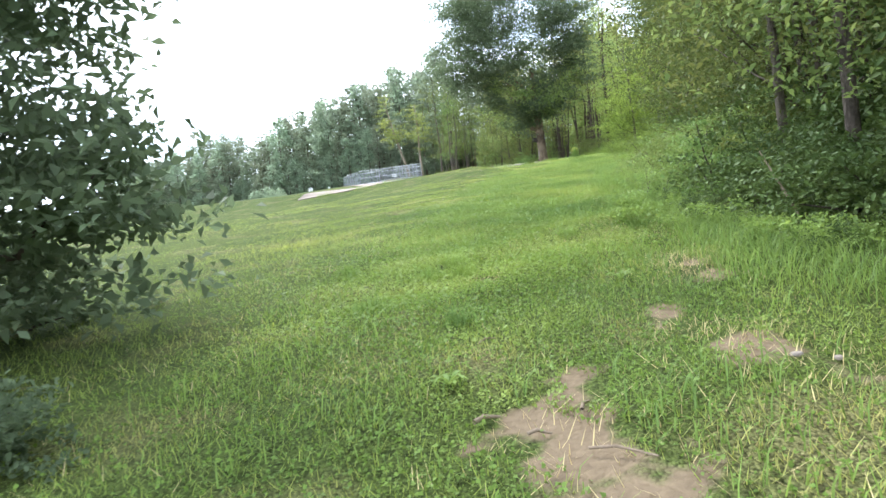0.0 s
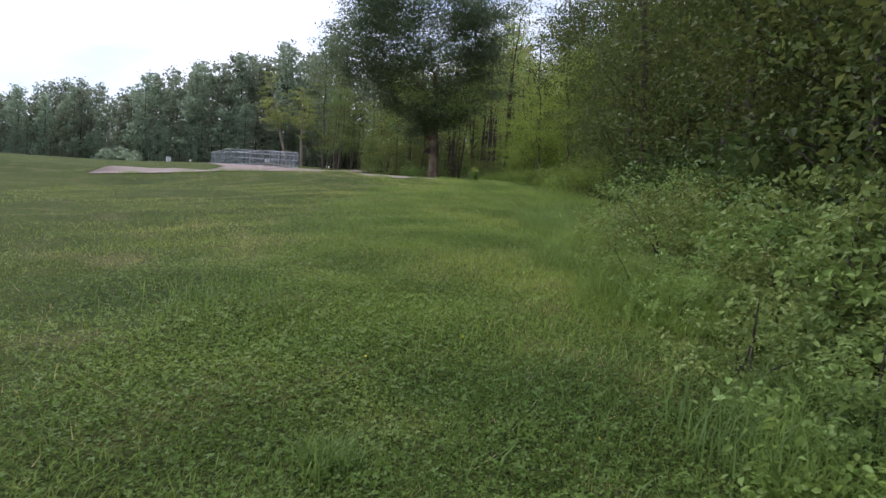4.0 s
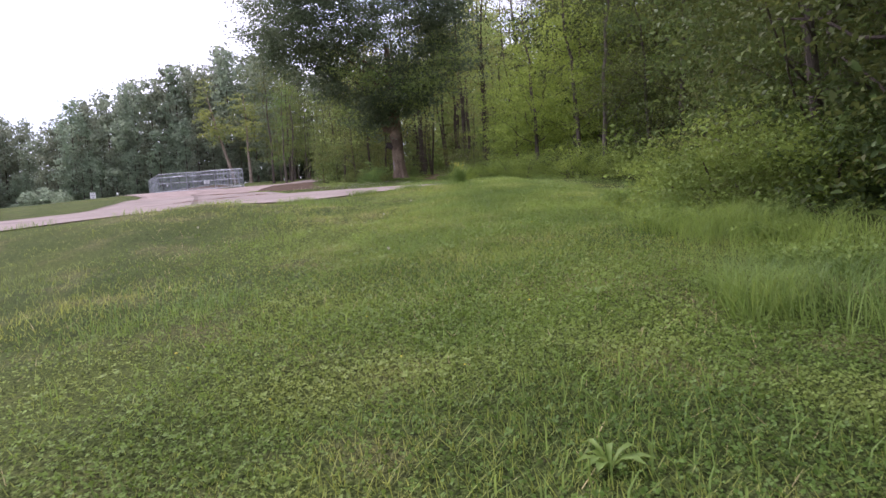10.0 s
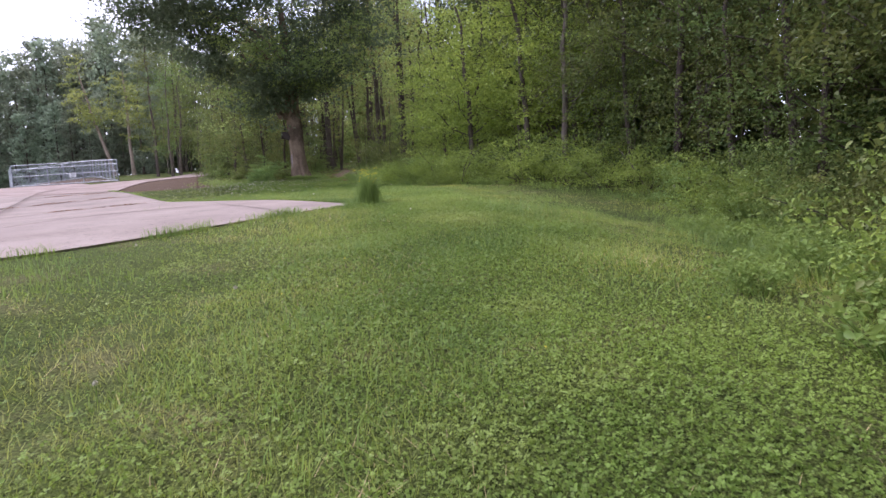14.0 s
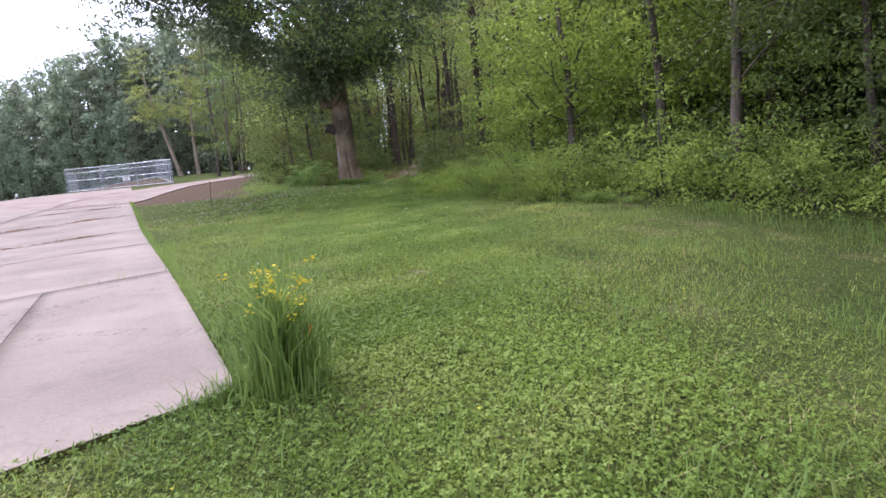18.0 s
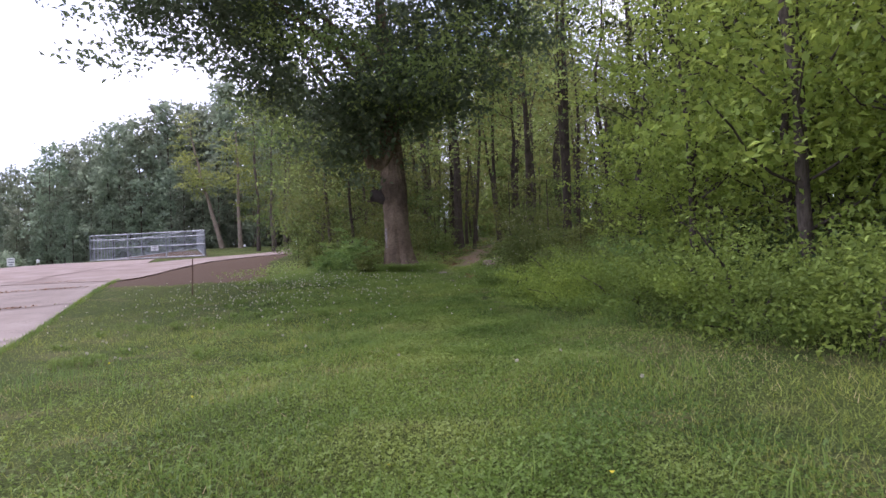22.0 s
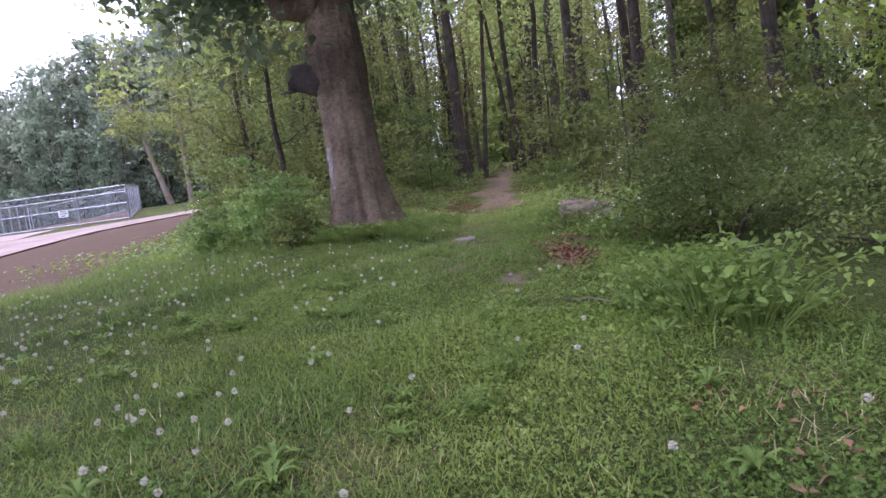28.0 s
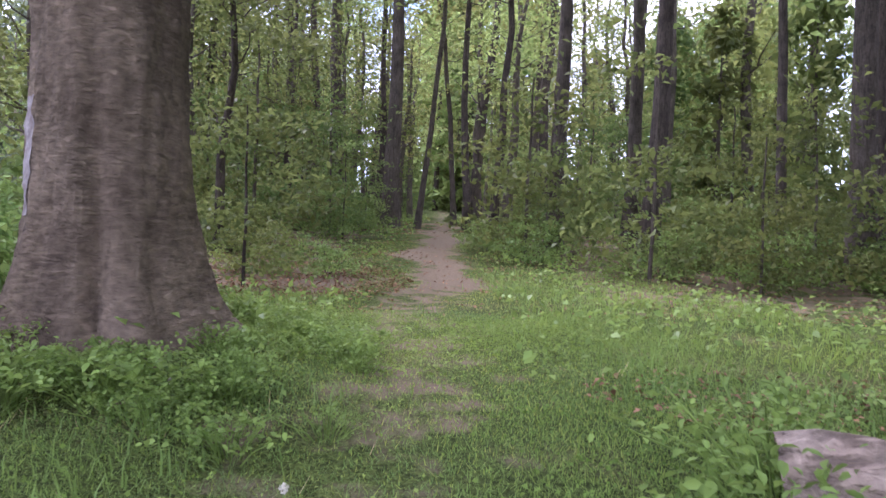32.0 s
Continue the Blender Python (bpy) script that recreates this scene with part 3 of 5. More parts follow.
g_bump.inputs["Distance"].default_value = 0.03
g_bump.invert = True
g_hmix = gn.new("ShaderNodeMixRGB")
gl.new(g_rp.outputs["Color"], g_hmix.inputs["Fac"])
gl.new(g_vor.outputs["Distance"], g_hmix.inputs[1])
gl.new(g_n2.outputs["Fac"], g_hmix.inputs[2])
gl.new(g_hmix.outputs[0], g_bump.inputs["Height"])
gl.new(g_bump.outputs[0], g_b.inputs["Normal"])
gl.new(g_leaf.outputs[0], g_mix.inputs[1])
g_top = gn.new("ShaderNodeAttribute")
g_top.attribute_name = "topsoil"
g_dark = gn.new("ShaderNodeMixRGB")
g_dark.blend_type = "MULTIPLY"
g_dark.inputs[2].default_value = (0.56, 0.5, 0.5, 1)
gl.new(g_top.outputs["Fac"], g_dark.inputs["Fac"])
gl.new(g_earth.outputs[0], g_dark.inputs[1])
gl.new(g_dark.outputs[0], g_mix.inputs[2])
gl.new(g_rp.outputs["Color"], g_mix.inputs["Fac"])
gl.new(g_mix.outputs[0], g_b.inputs["Base Color"])


# ---- concrete road and gravel track ----
def sheet(name, us, vs, where, material, thick=0.12, lift=0.02):
    """A slab draped on the land: where(u, v) gives the plan, with skirts all round."""
    U, V = np.meshgrid(us, vs, indexing="ij")
    X, Y = where(U, V)
    Z = ground(X, Y) + lift
    a, b = U.shape
    top = np.stack([X.ravel(), Y.ravel(), Z.ravel()], 1)
    i, j = np.meshgrid(np.arange(a - 1), np.arange(b - 1), indexing="ij")
    f = np.stack([i * b + j, (i + 1) * b + j, (i + 1) * b + j + 1, i * b + j + 1], -1).reshape(-1, 4)
    ring = [k * b for k in range(a)] + [(a - 1) * b + k for k in range(1, b)] + [k * b + b - 1 for k in range(a - 2, -1, -1)] + [k for k in range(b - 2, 0, -1)]
    low = top[ring] - [0, 0, thick + lift]
    n = len(top)
    sk = [[ring[k], ring[(k + 1) % len(ring)], n + (k + 1) % len(ring), n + k] for k in range(len(ring))]
    return mesh_of(name, np.concatenate([top, low]), np.concatenate([f, sk]), material)


road = tagged(new("road"), "pale weathered concrete road with cracked joints", "road", kind="structure")
slab_u = [0, 5.4, 11.6, 17.9, 24.2, 30.5, 36.8, 40.3]


def slab_where(U, V):
    W = V * slab_width(U)
    U = U - skew(W) * np.clip((41 - U) / 20, 0, 1)
    return SLAB_A.x + U * SLAB_D.x - W * SLAB_D.y, SLAB_A.y + U * SLAB_D.y + W * SLAB_D.x


for s in range(len(slab_u) - 1):
    for v0, v1 in ((0.0, 0.086), (0.086, 0.5), (0.5, 1.0)) if s == 0 else ((0.0, 0.5), (0.5, 1.0)):
        child("concrete_slab", sheet("concrete_slab", np.linspace(slab_u[s] + 0.004, slab_u[s + 1] - 0.004, 12), np.linspace(v0 + 0.0002, v1 - 0.0002, 9), slab_where, M_CONCRETE, 0.14, 0.03), road)
apron = tagged(new("gravel_apron", sheet("gravel_apron", np.linspace(40.32, 62, 24), np.linspace(-0.06, 1.05, 12), slab_where, M_GRAVEL, 0.1, 0.03)), "pinkish gravel apron before the gate", "road", kind="structure")


def track_where(U, V):
    lo, hi = track_sides(U)
    return lo + (hi - lo) * V, U + 0 * V


track = tagged(new("gravel_track", sheet("gravel_track", np.linspace(64, 118, 40), np.linspace(0, 1, 9), track_where, M_GRAVEL, 0.1, 0.05)), "gravel track that leads past the fence into the wood", "track", kind="structure")


# ---- trees ----
def forest_tree(seed, height, radius, lean=0.0, leafm=None, crown_from=0.35, n_clump=150, per=26, leaf=0.2, wide=2.6, bark=None, low=0, name="forest_tree", bend_by=0.09, spread=0.42, low_from=0.04):
    """Trunk with limbs, and a loose crown of leaf sprays."""
    rng = np.random.RandomState(seed)
    root = new(name)
    k = 11
    hs = np.linspace(-0.3, height * 0.93, k)
    bend = np.cumsum(rng.normal(0, bend_by, (k, 2)), axis=0) * np.linspace(0, 1, k)[:, None] * height / 14
    pts = np.stack([bend[:, 0] + lean * hs, bend[:, 1], hs], 1)
    rad = radius * (1 - 0.82 * np.linspace(0, 1, k)) + 0.01
    rad[0] *= 1.35
    pieces = [tube(pts, rad, 9, 0.06, seed)]
    cents = []
    for b in range(14 if radius > 0.05 else 6):
        h = rng.uniform(crown_from, 0.95)
        i = h * (k - 1)
        base = pts[int(i)] + (pts[min(int(i) + 1, k - 1)] - pts[int(i)]) * (i % 1)
        az = rng.uniform(0, 6.28)
        ln = wide * rng.uniform(0.55, 1.1) * (1.15 - 0.6 * h)
        d = np.array([math.cos(az), math.sin(az), 0])
        q = [base + d * ln * s + np.array([0, 0, ln * 0.55 * s ** 1.3]) + rng.normal(0, 0.06, 3) for s in np.linspace(0, 1, 5)]
        if radius > 0.05:
            pieces.append(tube(q, np.linspace(radius * 0.28 * (1.1 - h), 0.012, 5), 5, 0.0, b))
        cents += [q[-1], q[-2], q[-3]]
    v, f = merge(pieces)
    child("trunk", mesh_of("trunk", v, f, bark or M_BARK, True), root)
    c = np.array(cents)
    pick = c[rng.randint(0, len(c), n_clump)] + rng.normal(0, 1, (n_clump, 3)) * [wide * 0.33, wide * 0.33, height * 0.055]
    if low:
        u = rng.uniform(0, 6.28, low)
        r = wide * np.sqrt(rng.uniform(0.15, 1, low))
        zz = rng.uniform(low_from, 0.5, low) * height
        pick = np.concatenate([pick, np.stack([r * np.cos(u), r * np.sin(u), zz], 1)])
    lv, lf = leaves(clumps(pick, spread, 0.3, per, rng), leaf, rng)
    child("crown", mesh_of("crown", lv, lf, leafm or M_LEAF_FOREST), root)
    return root


def far_tree(seed, height, wide, cone, material, n=150, per=10, leaf=0.78):
    rng = np.random.RandomState(seed)
    root = new("tree")
    v, f = tube([(0, 0, -0.4), (0.1, 0, height * 0.4), (0, 0.1, height * 0.95)], [0.24, 0.16, 0.02], 7, 0.05, seed)
    child("trunk", mesh_of("trunk", v, f, M_BARK, True), root)
    h = rng.uniform(0.02, 1.0, n) ** 1.1
    prof = (1.04 - h) ** cone * (0.72 + 0.28 * np.sin(h * 17 + seed)) * np.minimum(1, 0.55 + h * 2.5)
    az = rng.uniform(0, 6.28, n)
    r = wide * prof * np.sqrt(rng.uniform(0.15, 1, n))
    c = np.stack([r * np.cos(az), r * np.sin(az), h * height], 1)
    lv, lf = leaves(clumps(c, 0.6, 0.5, per, rng), leaf, rng, up=0.2)
    child("crown", mesh_of("crown", lv, lf, material), root)
    return root


def bush(seed, wide, tall, n=95, per=32, leaf=0.058, material=None, name="shrub", ragged=0.3, arch=0.02):
    """A shrub: stems from the base, tight leaf sprays round a lumpy dome with dark hollows between, and a few leaves inside."""
    rng = np.random.RandomState(seed)
    root = new(name)
    az = rng.uniform(0, 6.28, n)
    el = np.arcsin(rng.uniform(0.02, 1, n))
    el = np.where(rng.uniform(0, 1, n) < arch, np.maximum(el, 0.6), el)
    lump = 1 + ragged * np.sin(az * 3 + seed) * np.cos(el * 4 + seed) + 0.16 * np.sin(az * 7 + el * 5)
    r = rng.uniform(0.62, 1.12, n) * lump
    r[::4] *= 0.55
    c = np.stack([wide * r * np.cos(az) * np.cos(el), wide * r * np.sin(az) * np.cos(el), tall * (0.06 + 0.9 * r * np.sin(el))], 1)
    for k in range(0, min(n, 36), 6):
        v, f = tube([(0.15 * math.cos(k), 0.15 * math.sin(k), -0.1), c[k] * [0.5, 0.5, 0.6], c[k]], [0.02, 0.013, 0.005], 5, 0, k)
        child("stem", mesh_of("stem", v, f, M_BARK), root)
    lv, lf = broad_leaves(clumps(c, 0.12 * wide / 1.1, 0.45, per, rng), leaf, rng, up=0.7, narrow=0.6)
    child("foliage", mesh_of("foliage", lv, lf, material or M_LEAF_BUSH), root)
    return root


def weed(seed, wide, tall, n=9, leaf=0.075):
    """A broad-leaved weed: stems that each carry a whorl of large leaves."""
    rng = np.random.RandomState(seed)
    root = new("broadleaf_plant")
    tips = np.stack([rng.normal(0, wide * 0.5, n), rng.normal(0, wide * 0.5, n), tall * rng.uniform(0.45, 1.0, n)], 1)
    sv = [tube([(p[0] * 0.2, p[1] * 0.2, -0.03), p * [0.6, 0.6, 0.6], p], [0.006, 0.005, 0.003], 5) for p in tips]
    v, f = merge(sv)
    child("stem", mesh_of("stem", v, f, M_LEAF_WEED), root)
    lv, lf = broad_leaves(clumps(tips, 0.06, 0.5, 10, rng), leaf * 0.92, rng)
    child("foliage", mesh_of("foliage", lv, lf, M_LEAF_WEED), root)
    return root


def rosette(seed, n=11):
    """A flat rosette of long arching leaves, close to the ground."""
    rng = np.random.RandomState(seed)
    root = new("dandelion_plant")
    for k in range(n):
        a, ln, w = k * 2.4 + rng.uniform(-0.3, 0.3), rng.uniform(0.08, 0.15), rng.uniform(0.012, 0.02)
        lift = rng.uniform(0.035, 0.075)
        d, e = np.array([math.cos(a), math.sin(a), 0]), np.array([-math.sin(a), math.cos(a), 0])
        rows = [(0.0, 0.25, 0.01), (0.35, 0.7, 0.75), (0.7, 1.0, 1.0), (1.0, 0.12, 0.7)]
        v = [d * ln * u + e * w * q * side + np.array([0, 0, lift * z + (0.006 if side else 0)]) for u, q, z in rows for side in (-1, 0, 1)]
        f = [(3 * i + j, 3 * i + j + 1, 3 * i + j + 4, 3 * i + j + 3) for i in range(3) for j in range(2)]
        child("leaf", mesh_of("leaf", v, f, M_LEAF_WEED), root)
    v, f = tube([(0, 0, -0.01), (0.01, 0.0, 0.05), (0.025, 0.01, 0.1)], [0.003, 0.0026, 0.002], 5)
    child("stalk", mesh_of("stalk", v, f, M_TALL), root)
    return root


def stand(x, y, s=1.0, turn=0.0, sink=0.03):
    return pose(x, y, float(ground(x, y)) - sink, 0, 0, turn) @ Matrix.Scale(s, 4)


def plant(kinds, spots, label, category, group):
    """Stands copies of the kinds on the spots (x, y, size, turn)."""
    first, rest = spots[:len(kinds)], spots[len(kinds):]
    for ob in kinds:
        tagged(ob, label, category, group)
    for k, spot in enumerate(rest):
        copy_thing(kinds[k % len(kinds)], stand(*spot))
    for ob, spot in zip(kinds, first):
        ob.matrix_basis = stand(*spot)


rng = np.random.RandomState(7)
# the wood behind the old tree, trunks along the trail
STEMS = [(-3.2, 79.0, 0.13, 0.0), (-2.0, 84.0, 0.3, 0.0), (0.04, 80.0, 0.28, 0.0), (0.97, 80.6, 0.1, 0.1), (2.66, 80.5, 0.14, -0.03), (3.75, 73.4, 0.2, 0.02), (5.85, 73.7, 0.18, -0.02), (5.32, 71.6, 0.21, 0.07), (7.27, 69.9, 0.1, -0.05), (8.6, 69.4, 0.27, -0.02), (3.3, 79.0, 0.14, 0.02), (6.9, 77.0, 0.12, 0.03), (9.5, 80.0, 0.17, 0.0), (2.9, 86.0, 0.12, -0.06), (-0.6, 92.0, 0.16, 0.03), (1.6, 95.0, 0.15, 0.0), (4.6, 84.0, 0.13, 0.08), (-4.6, 86.5, 0.14, 0.04), (11.4, 72.5, 0.18, 0.0), (13.2, 68.5, 0.17, 0.0), (14.5, 73.0, 0.19, 0.02), (12.0, 64.5, 0.16, 0.0)]
wood = [(a, b, 1, 0) for a, b, c, d in STEMS] + [(4.4, 91.0, 1.4, 100), (8.2, 91.5, 1.45, 200), (12.2, 79.5, 1.1, 60), (9.0, 97.0, 1.4, 150), (15.5, 82.0, 1.1, 10)]
tries = 0
while len(wood) < 118 and tries < 6000:
    tries += 1
    x, y = rng.uniform(-9, 30), rng.uniform(68, 122)
    if abs(x - trail_x(y)) < 1.7 or x < track_sides(y)[1] + 2.5 or (y < 80 and x < 11):
        continue
    if min((x - a) ** 2 + (y - b) ** 2 for a, b, *_ in wood) < 4.0:
        continue
    wood.append((x, y, rng.uniform(0.5, 1.05), rng.uniform(0, 360)))
tries = 0
side = []
while len(side) < 44 and tries < 4000:
    tries += 1
    x, y = rng.uniform(-25, -3), rng.uniform(97, 128)
    if track_sides(y)[0] - 0.6 < x < track_sides(y)[1] + 0.8 or (x < -19.5 and y < 118):
        continue
    if side and min((x - a) ** 2 + (y - b) ** 2 for a, b, *_ in side) < 4:
        continue
    side.append((x, y, rng.uniform(0.6, 1.0), rng.uniform(0, 360)))
for k in range(17):
    y = rng.uniform(77, 98)
    side.append((rng.uniform(track_sides(y)[1] + 3.8, float(trail_x(y)) - 2.2), y, rng.uniform(0.55, 0.85), rng.uniform(0, 360)))
kinds = [forest_tree(11 + k, 15 + 2 * (k % 3), 0.19 + 0.02 * (k % 2), lean=0.03 * (k - 2), n_clump=110, per=14, leaf=0.23, crown_from=0.28, leafm=M_LEAF_WOOD, bend_by=0.22) for k in range(5)]
for k, (x, y, r, lean) in enumerate(STEMS):
    stem = tagged(forest_tree(411 + k, 16 + k % 4, r, lean=lean, n_clump=110, per=14, leaf=0.22, wide=2.8, crown_from=0.42, leafm=M_LEAF_WOOD, bend_by=0.22 if r < 0.16 else 0.1), "thin crooked woodland tree beside the trail" if r < 0.16 else "tall straight dark-barked woodland tree beside the trail", "tree", "trunks along the trail")
    stem.matrix_basis = stand(x, y)
plant([forest_tree(21 + k, 15 + 2 * k, 0.18, lean=0.03 * (k - 1), n_clump=115, per=15, leaf=0.24, crown_from=0.2, leafm=M_LEAF_YOUNG, bend_by=0.2) for k in range(3)], side, "slender tree with deep green leaves beside the track", "tree", "trees beside the track")
plant(kinds, wood[len(STEMS):], "tall slender woodland tree with fresh spring leaves", "tree", "trees of the wood")

# saplings and low growth under the trees
saps = []
tries = 0
while len(saps) < 78 and tries < 5000:
    tries += 1
    x, y = rng.uniform(-9, 22), rng.uniform(65, 112)
    if abs(x - trail_x(y)) < 1.5 + 0.02 * (y - 62) or x < -6.5 or (y < 74 and x < -4.5) or (x - BIG[0]) ** 2 + (y - BIG[1]) ** 2 < 5:
        continue
    if y < 71 and -1 < x < edge_x(y) + 0.3:
        continue
    saps.append((x, y, rng.uniform(0.6, 1.35), rng.uniform(0, 360)))
for k in range(26):
    y = rng.uniform(76, 104)
    saps.append((rng.uniform(float(track_sides(y)[1]) + 2.8, -3.5), y, rng.uniform(0.9, 1.6), rng.uniform(0, 360)))
kinds = [forest_tree(131 + k, 3.4, 0.025, n_clump=42, per=18, leaf=0.14, wide=0.95, crown_from=0.12, low=26, leafm=M_LEAF_YOUNG, name="sapling", spread=0.24) for k in range(4)]
plant(kinds, saps, "slim sapling with fresh green leaves", "sapling", "saplings under the trees")
low = []
for k in range(46):
    y = rng.uniform(66, 100)
    x = rng.choice([trail_x(y) + rng.uniform(2.4, 13), trail_x(y) - rng.uniform(2.4, 7)])
    if x > track_sides(y)[1] + 1.2:
        low.append((float(x), float(y), rng.uniform(0.55, 1.0), rng.uniform(0, 360)))
low += [(12.0, 66.2, 1.2, 20), (13.4, 67.6, 1.3, 90), (14.6, 70.2, 1.4, 150), (15.4, 73.4, 1.5, 240), (11.4, 64.4, 1.2, 300), (16.0, 77.0, 1.5, 330), (10.0, 67.2, 1.2, 200), (5.6, 70.6, 1.1, 130), (7.0, 71.2, 1.3, 30), (8.8, 71.0, 1.4, 80)]
low += [(-1.3, 67.6, 0.5, 0), (2.6, 70.4, 0.75, 30), (1.9, 72.5, 0.6, 70), (4.6, 69.0, 0.8, 140), (6.2, 68.4, 0.85, 190), (8.2, 67.6, 0.9, 250)]
kinds = [bush(141 + k, 1.1, 1.25, n=70, per=22, leaf=0.09) for k in range(3)]
plant(kinds, low, "dark leafy shrub on the woodland floor", "shrub", "shrubs of the woodland floor")

# mid-height trees left of the old tree
mids = [(-4.6, 66.6, 0.8, 0), (-6.0, 69.2, 0.95, 60), (-3.4, 70.4, 0.9, 120), (-7.2, 73.2, 1.0, 200), (-5.0, 74.6, 1.1, 250), (-8.2, 77.5, 1.05, 310), (-6.4, 79.5, 1.1, 30), (-3.0, 78.0, 1.0, 90)]
kinds = [forest_tree(341 + k, 8.5, 0.1, n_clump=120, per=20, leaf=0.14, wide=1.8, crown_from=0.15, leafm=M_LEAF_YOUNG, low=40, name="young_tree", bend_by=0.18, spread=0.34) for k in range(2)]
plant(kinds, mids, "young leafy tree beside the old trunk", "tree", "young trees by the old tree")

# the far side of the wood
back = [(rng.uniform(-14, 46), rng.uniform(116, 140), rng.uniform(0.45, 0.8), rng.uniform(0, 360)) for k in range(24)]
back += [(4.6, 112, 1.0, 0), (6.6, 114, 1.1, 50), (5.4, 119, 1.1, 100), (8.4, 119, 1.2, 150), (11.5, 113, 1.1, 40), (14.0, 117, 1.1, 220), (9.6, 108, 1.0, 300), (7.2, 125, 1.0, 200), (9.6, 126, 1.0, 20), (3.4, 124, 0.9, 80), (5.8, 130, 1.0, 120), (10.5, 133, 1.0, 70), (8.0, 137, 1.0, 10)]
back += [(float(trail_x(y)) + rng.uniform(8, 24), float(y), rng.uniform(0.5, 0.75) * (0.7 + 0.016 * (y - 72)), rng.uniform(0, 360)) for y in np.arange(72, 112, 2.0)]
kinds = [far_tree(75, 20, 3.9, 0.5, M_LEAF_WOOD), far_tree(76, 18, 4.2, 0.45, M_LEAF_YOUNG)]
plant(kinds, back, "leafy tree on the far side of the wood", "tree", "far side of the wood")

# edge of the thicket on the right
edge = []
for y in np.arange(-13, 44, 1.9):
    edge.append((float(edge_x(y)) + rng.uniform(2.3, 3.3) + (1.3 if 1 < y < 18.5 else 0) - (0.4 if y < 0.8 else 0), y + rng.uniform(-0.6, 0.6), rng.uniform(0.8, 1.2), rng.uniform(0, 360)))
for y in np.arange(-12, 42, 3.1):
    edge.append((float(edge_x(y)) + rng.uniform(4.8, 7.5), y + rng.uniform(-1, 1), rng.uniform(1.1, 1.5), rng.uniform(0, 360)))
kinds = [forest_tree(31 + k, 9.5, 0.11, n_clump=270, per=24, leaf=0.1, wide=2.6, crown_from=0.2 if k % 2 else 0.13, leafm=M_LEAF_EDGE, low=36 if k % 2 else 60, name="thicket_tree", bend_by=0.2, spread=0.25) for k in range(5)]
plant(kinds, [e for e in edge if e[1] > 0.8], "young leafy tree at the edge of the thicket", "tree", "trees of the thicket edge")
kinds = [forest_tree(36 + k, 9.5, 0.09, n_clump=270, per=24, leaf=0.09, wide=2.7, crown_from=0.24, leafm=M_LEAF_YOUNG, low=90, name="thicket_tree", bend_by=0.2, spread=0.25, low_from=0.18) for k in range(3)]
plant(kinds, [e for e in edge if e[1] <= 0.8], "young leafy tree arching over a dark hollow", "tree", "trees over the hollow")

lit = [(6.2, 50.6, 0.95, 0), (7.2, 47.4, 1.05, 60), (6.0, 54.0, 0.9, 120), (8.0, 52.6, 1.1, 200), (8.6, 44.8, 1.1, 250), (9.2, 49.4, 1.15, 310), (5.2, 57.4, 0.8, 30), (7.6, 56.8, 1.0, 10), (5.4, 48.4, 1.15, 150), (6.9, 45.4, 1.2, 290), (4.9, 52.2, 1.0, 220), (10.5, 46.6, 1.3, 40), (10.2, 53.0, 1.3, 170), (11.8, 49.8, 1.4, 205), (11.6, 57.0, 1.35, 95)]
kinds = [forest_tree(331 + k, 9.0, 0.1, n_clump=210, per=22, leaf=0.13, wide=2.0, crown_from=0.16, leafm=M_LEAF_BRIGHT, low=22, name="thicket_tree", bend_by=0.2, spread=0.3) for k in range(2)]
plant(kinds, lit, "young tree with bright yellow-green leaves", "tree", "bright trees of the thicket")

# tall trees deeper in on the right
deep = [(float(edge_x(y)) + rng.uniform(6.5, 10), y + rng.uniform(-1, 1), rng.uniform(0.8, 1.15), rng.uniform(0, 360)) for y in np.arange(-14, 66, 2.6)]
deep += [(float(edge_x(y)) + rng.uniform(11, 19), y + rng.uniform(-1.5, 1.5), rng.uniform(0.9, 1.2), rng.uniform(0, 360)) for y in np.arange(-14, 66, 2.4)]
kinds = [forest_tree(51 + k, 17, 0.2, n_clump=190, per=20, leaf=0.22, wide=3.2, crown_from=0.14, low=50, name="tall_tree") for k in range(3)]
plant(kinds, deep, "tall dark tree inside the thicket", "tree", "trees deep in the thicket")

behind = [(float(edge_x(y)) + rng.uniform(15, 21), y + rng.uniform(-1, 1), rng.uniform(0.75, 1.0), rng.uniform(0, 360)) for y in np.arange(-16, 66, 2.0)]
behind += [(float(edge_x(y)) + rng.uniform(11, 14), y + rng.uniform(-0.8, 0.8), rng.uniform(0.4, 0.6), rng.uniform(0, 360)) for y in np.arange(-15, 62, 2.2)]
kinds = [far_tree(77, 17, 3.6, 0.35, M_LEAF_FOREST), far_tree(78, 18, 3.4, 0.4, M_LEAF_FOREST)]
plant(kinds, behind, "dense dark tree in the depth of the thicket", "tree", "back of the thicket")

# woods left of the track, behind the fence and far away
far = []
def line_size(x):
    return float(np.interp(-x, [22, 35, 50, 70, 115], [1.05, 1.04, 0.95, 0.87, 0.8]))


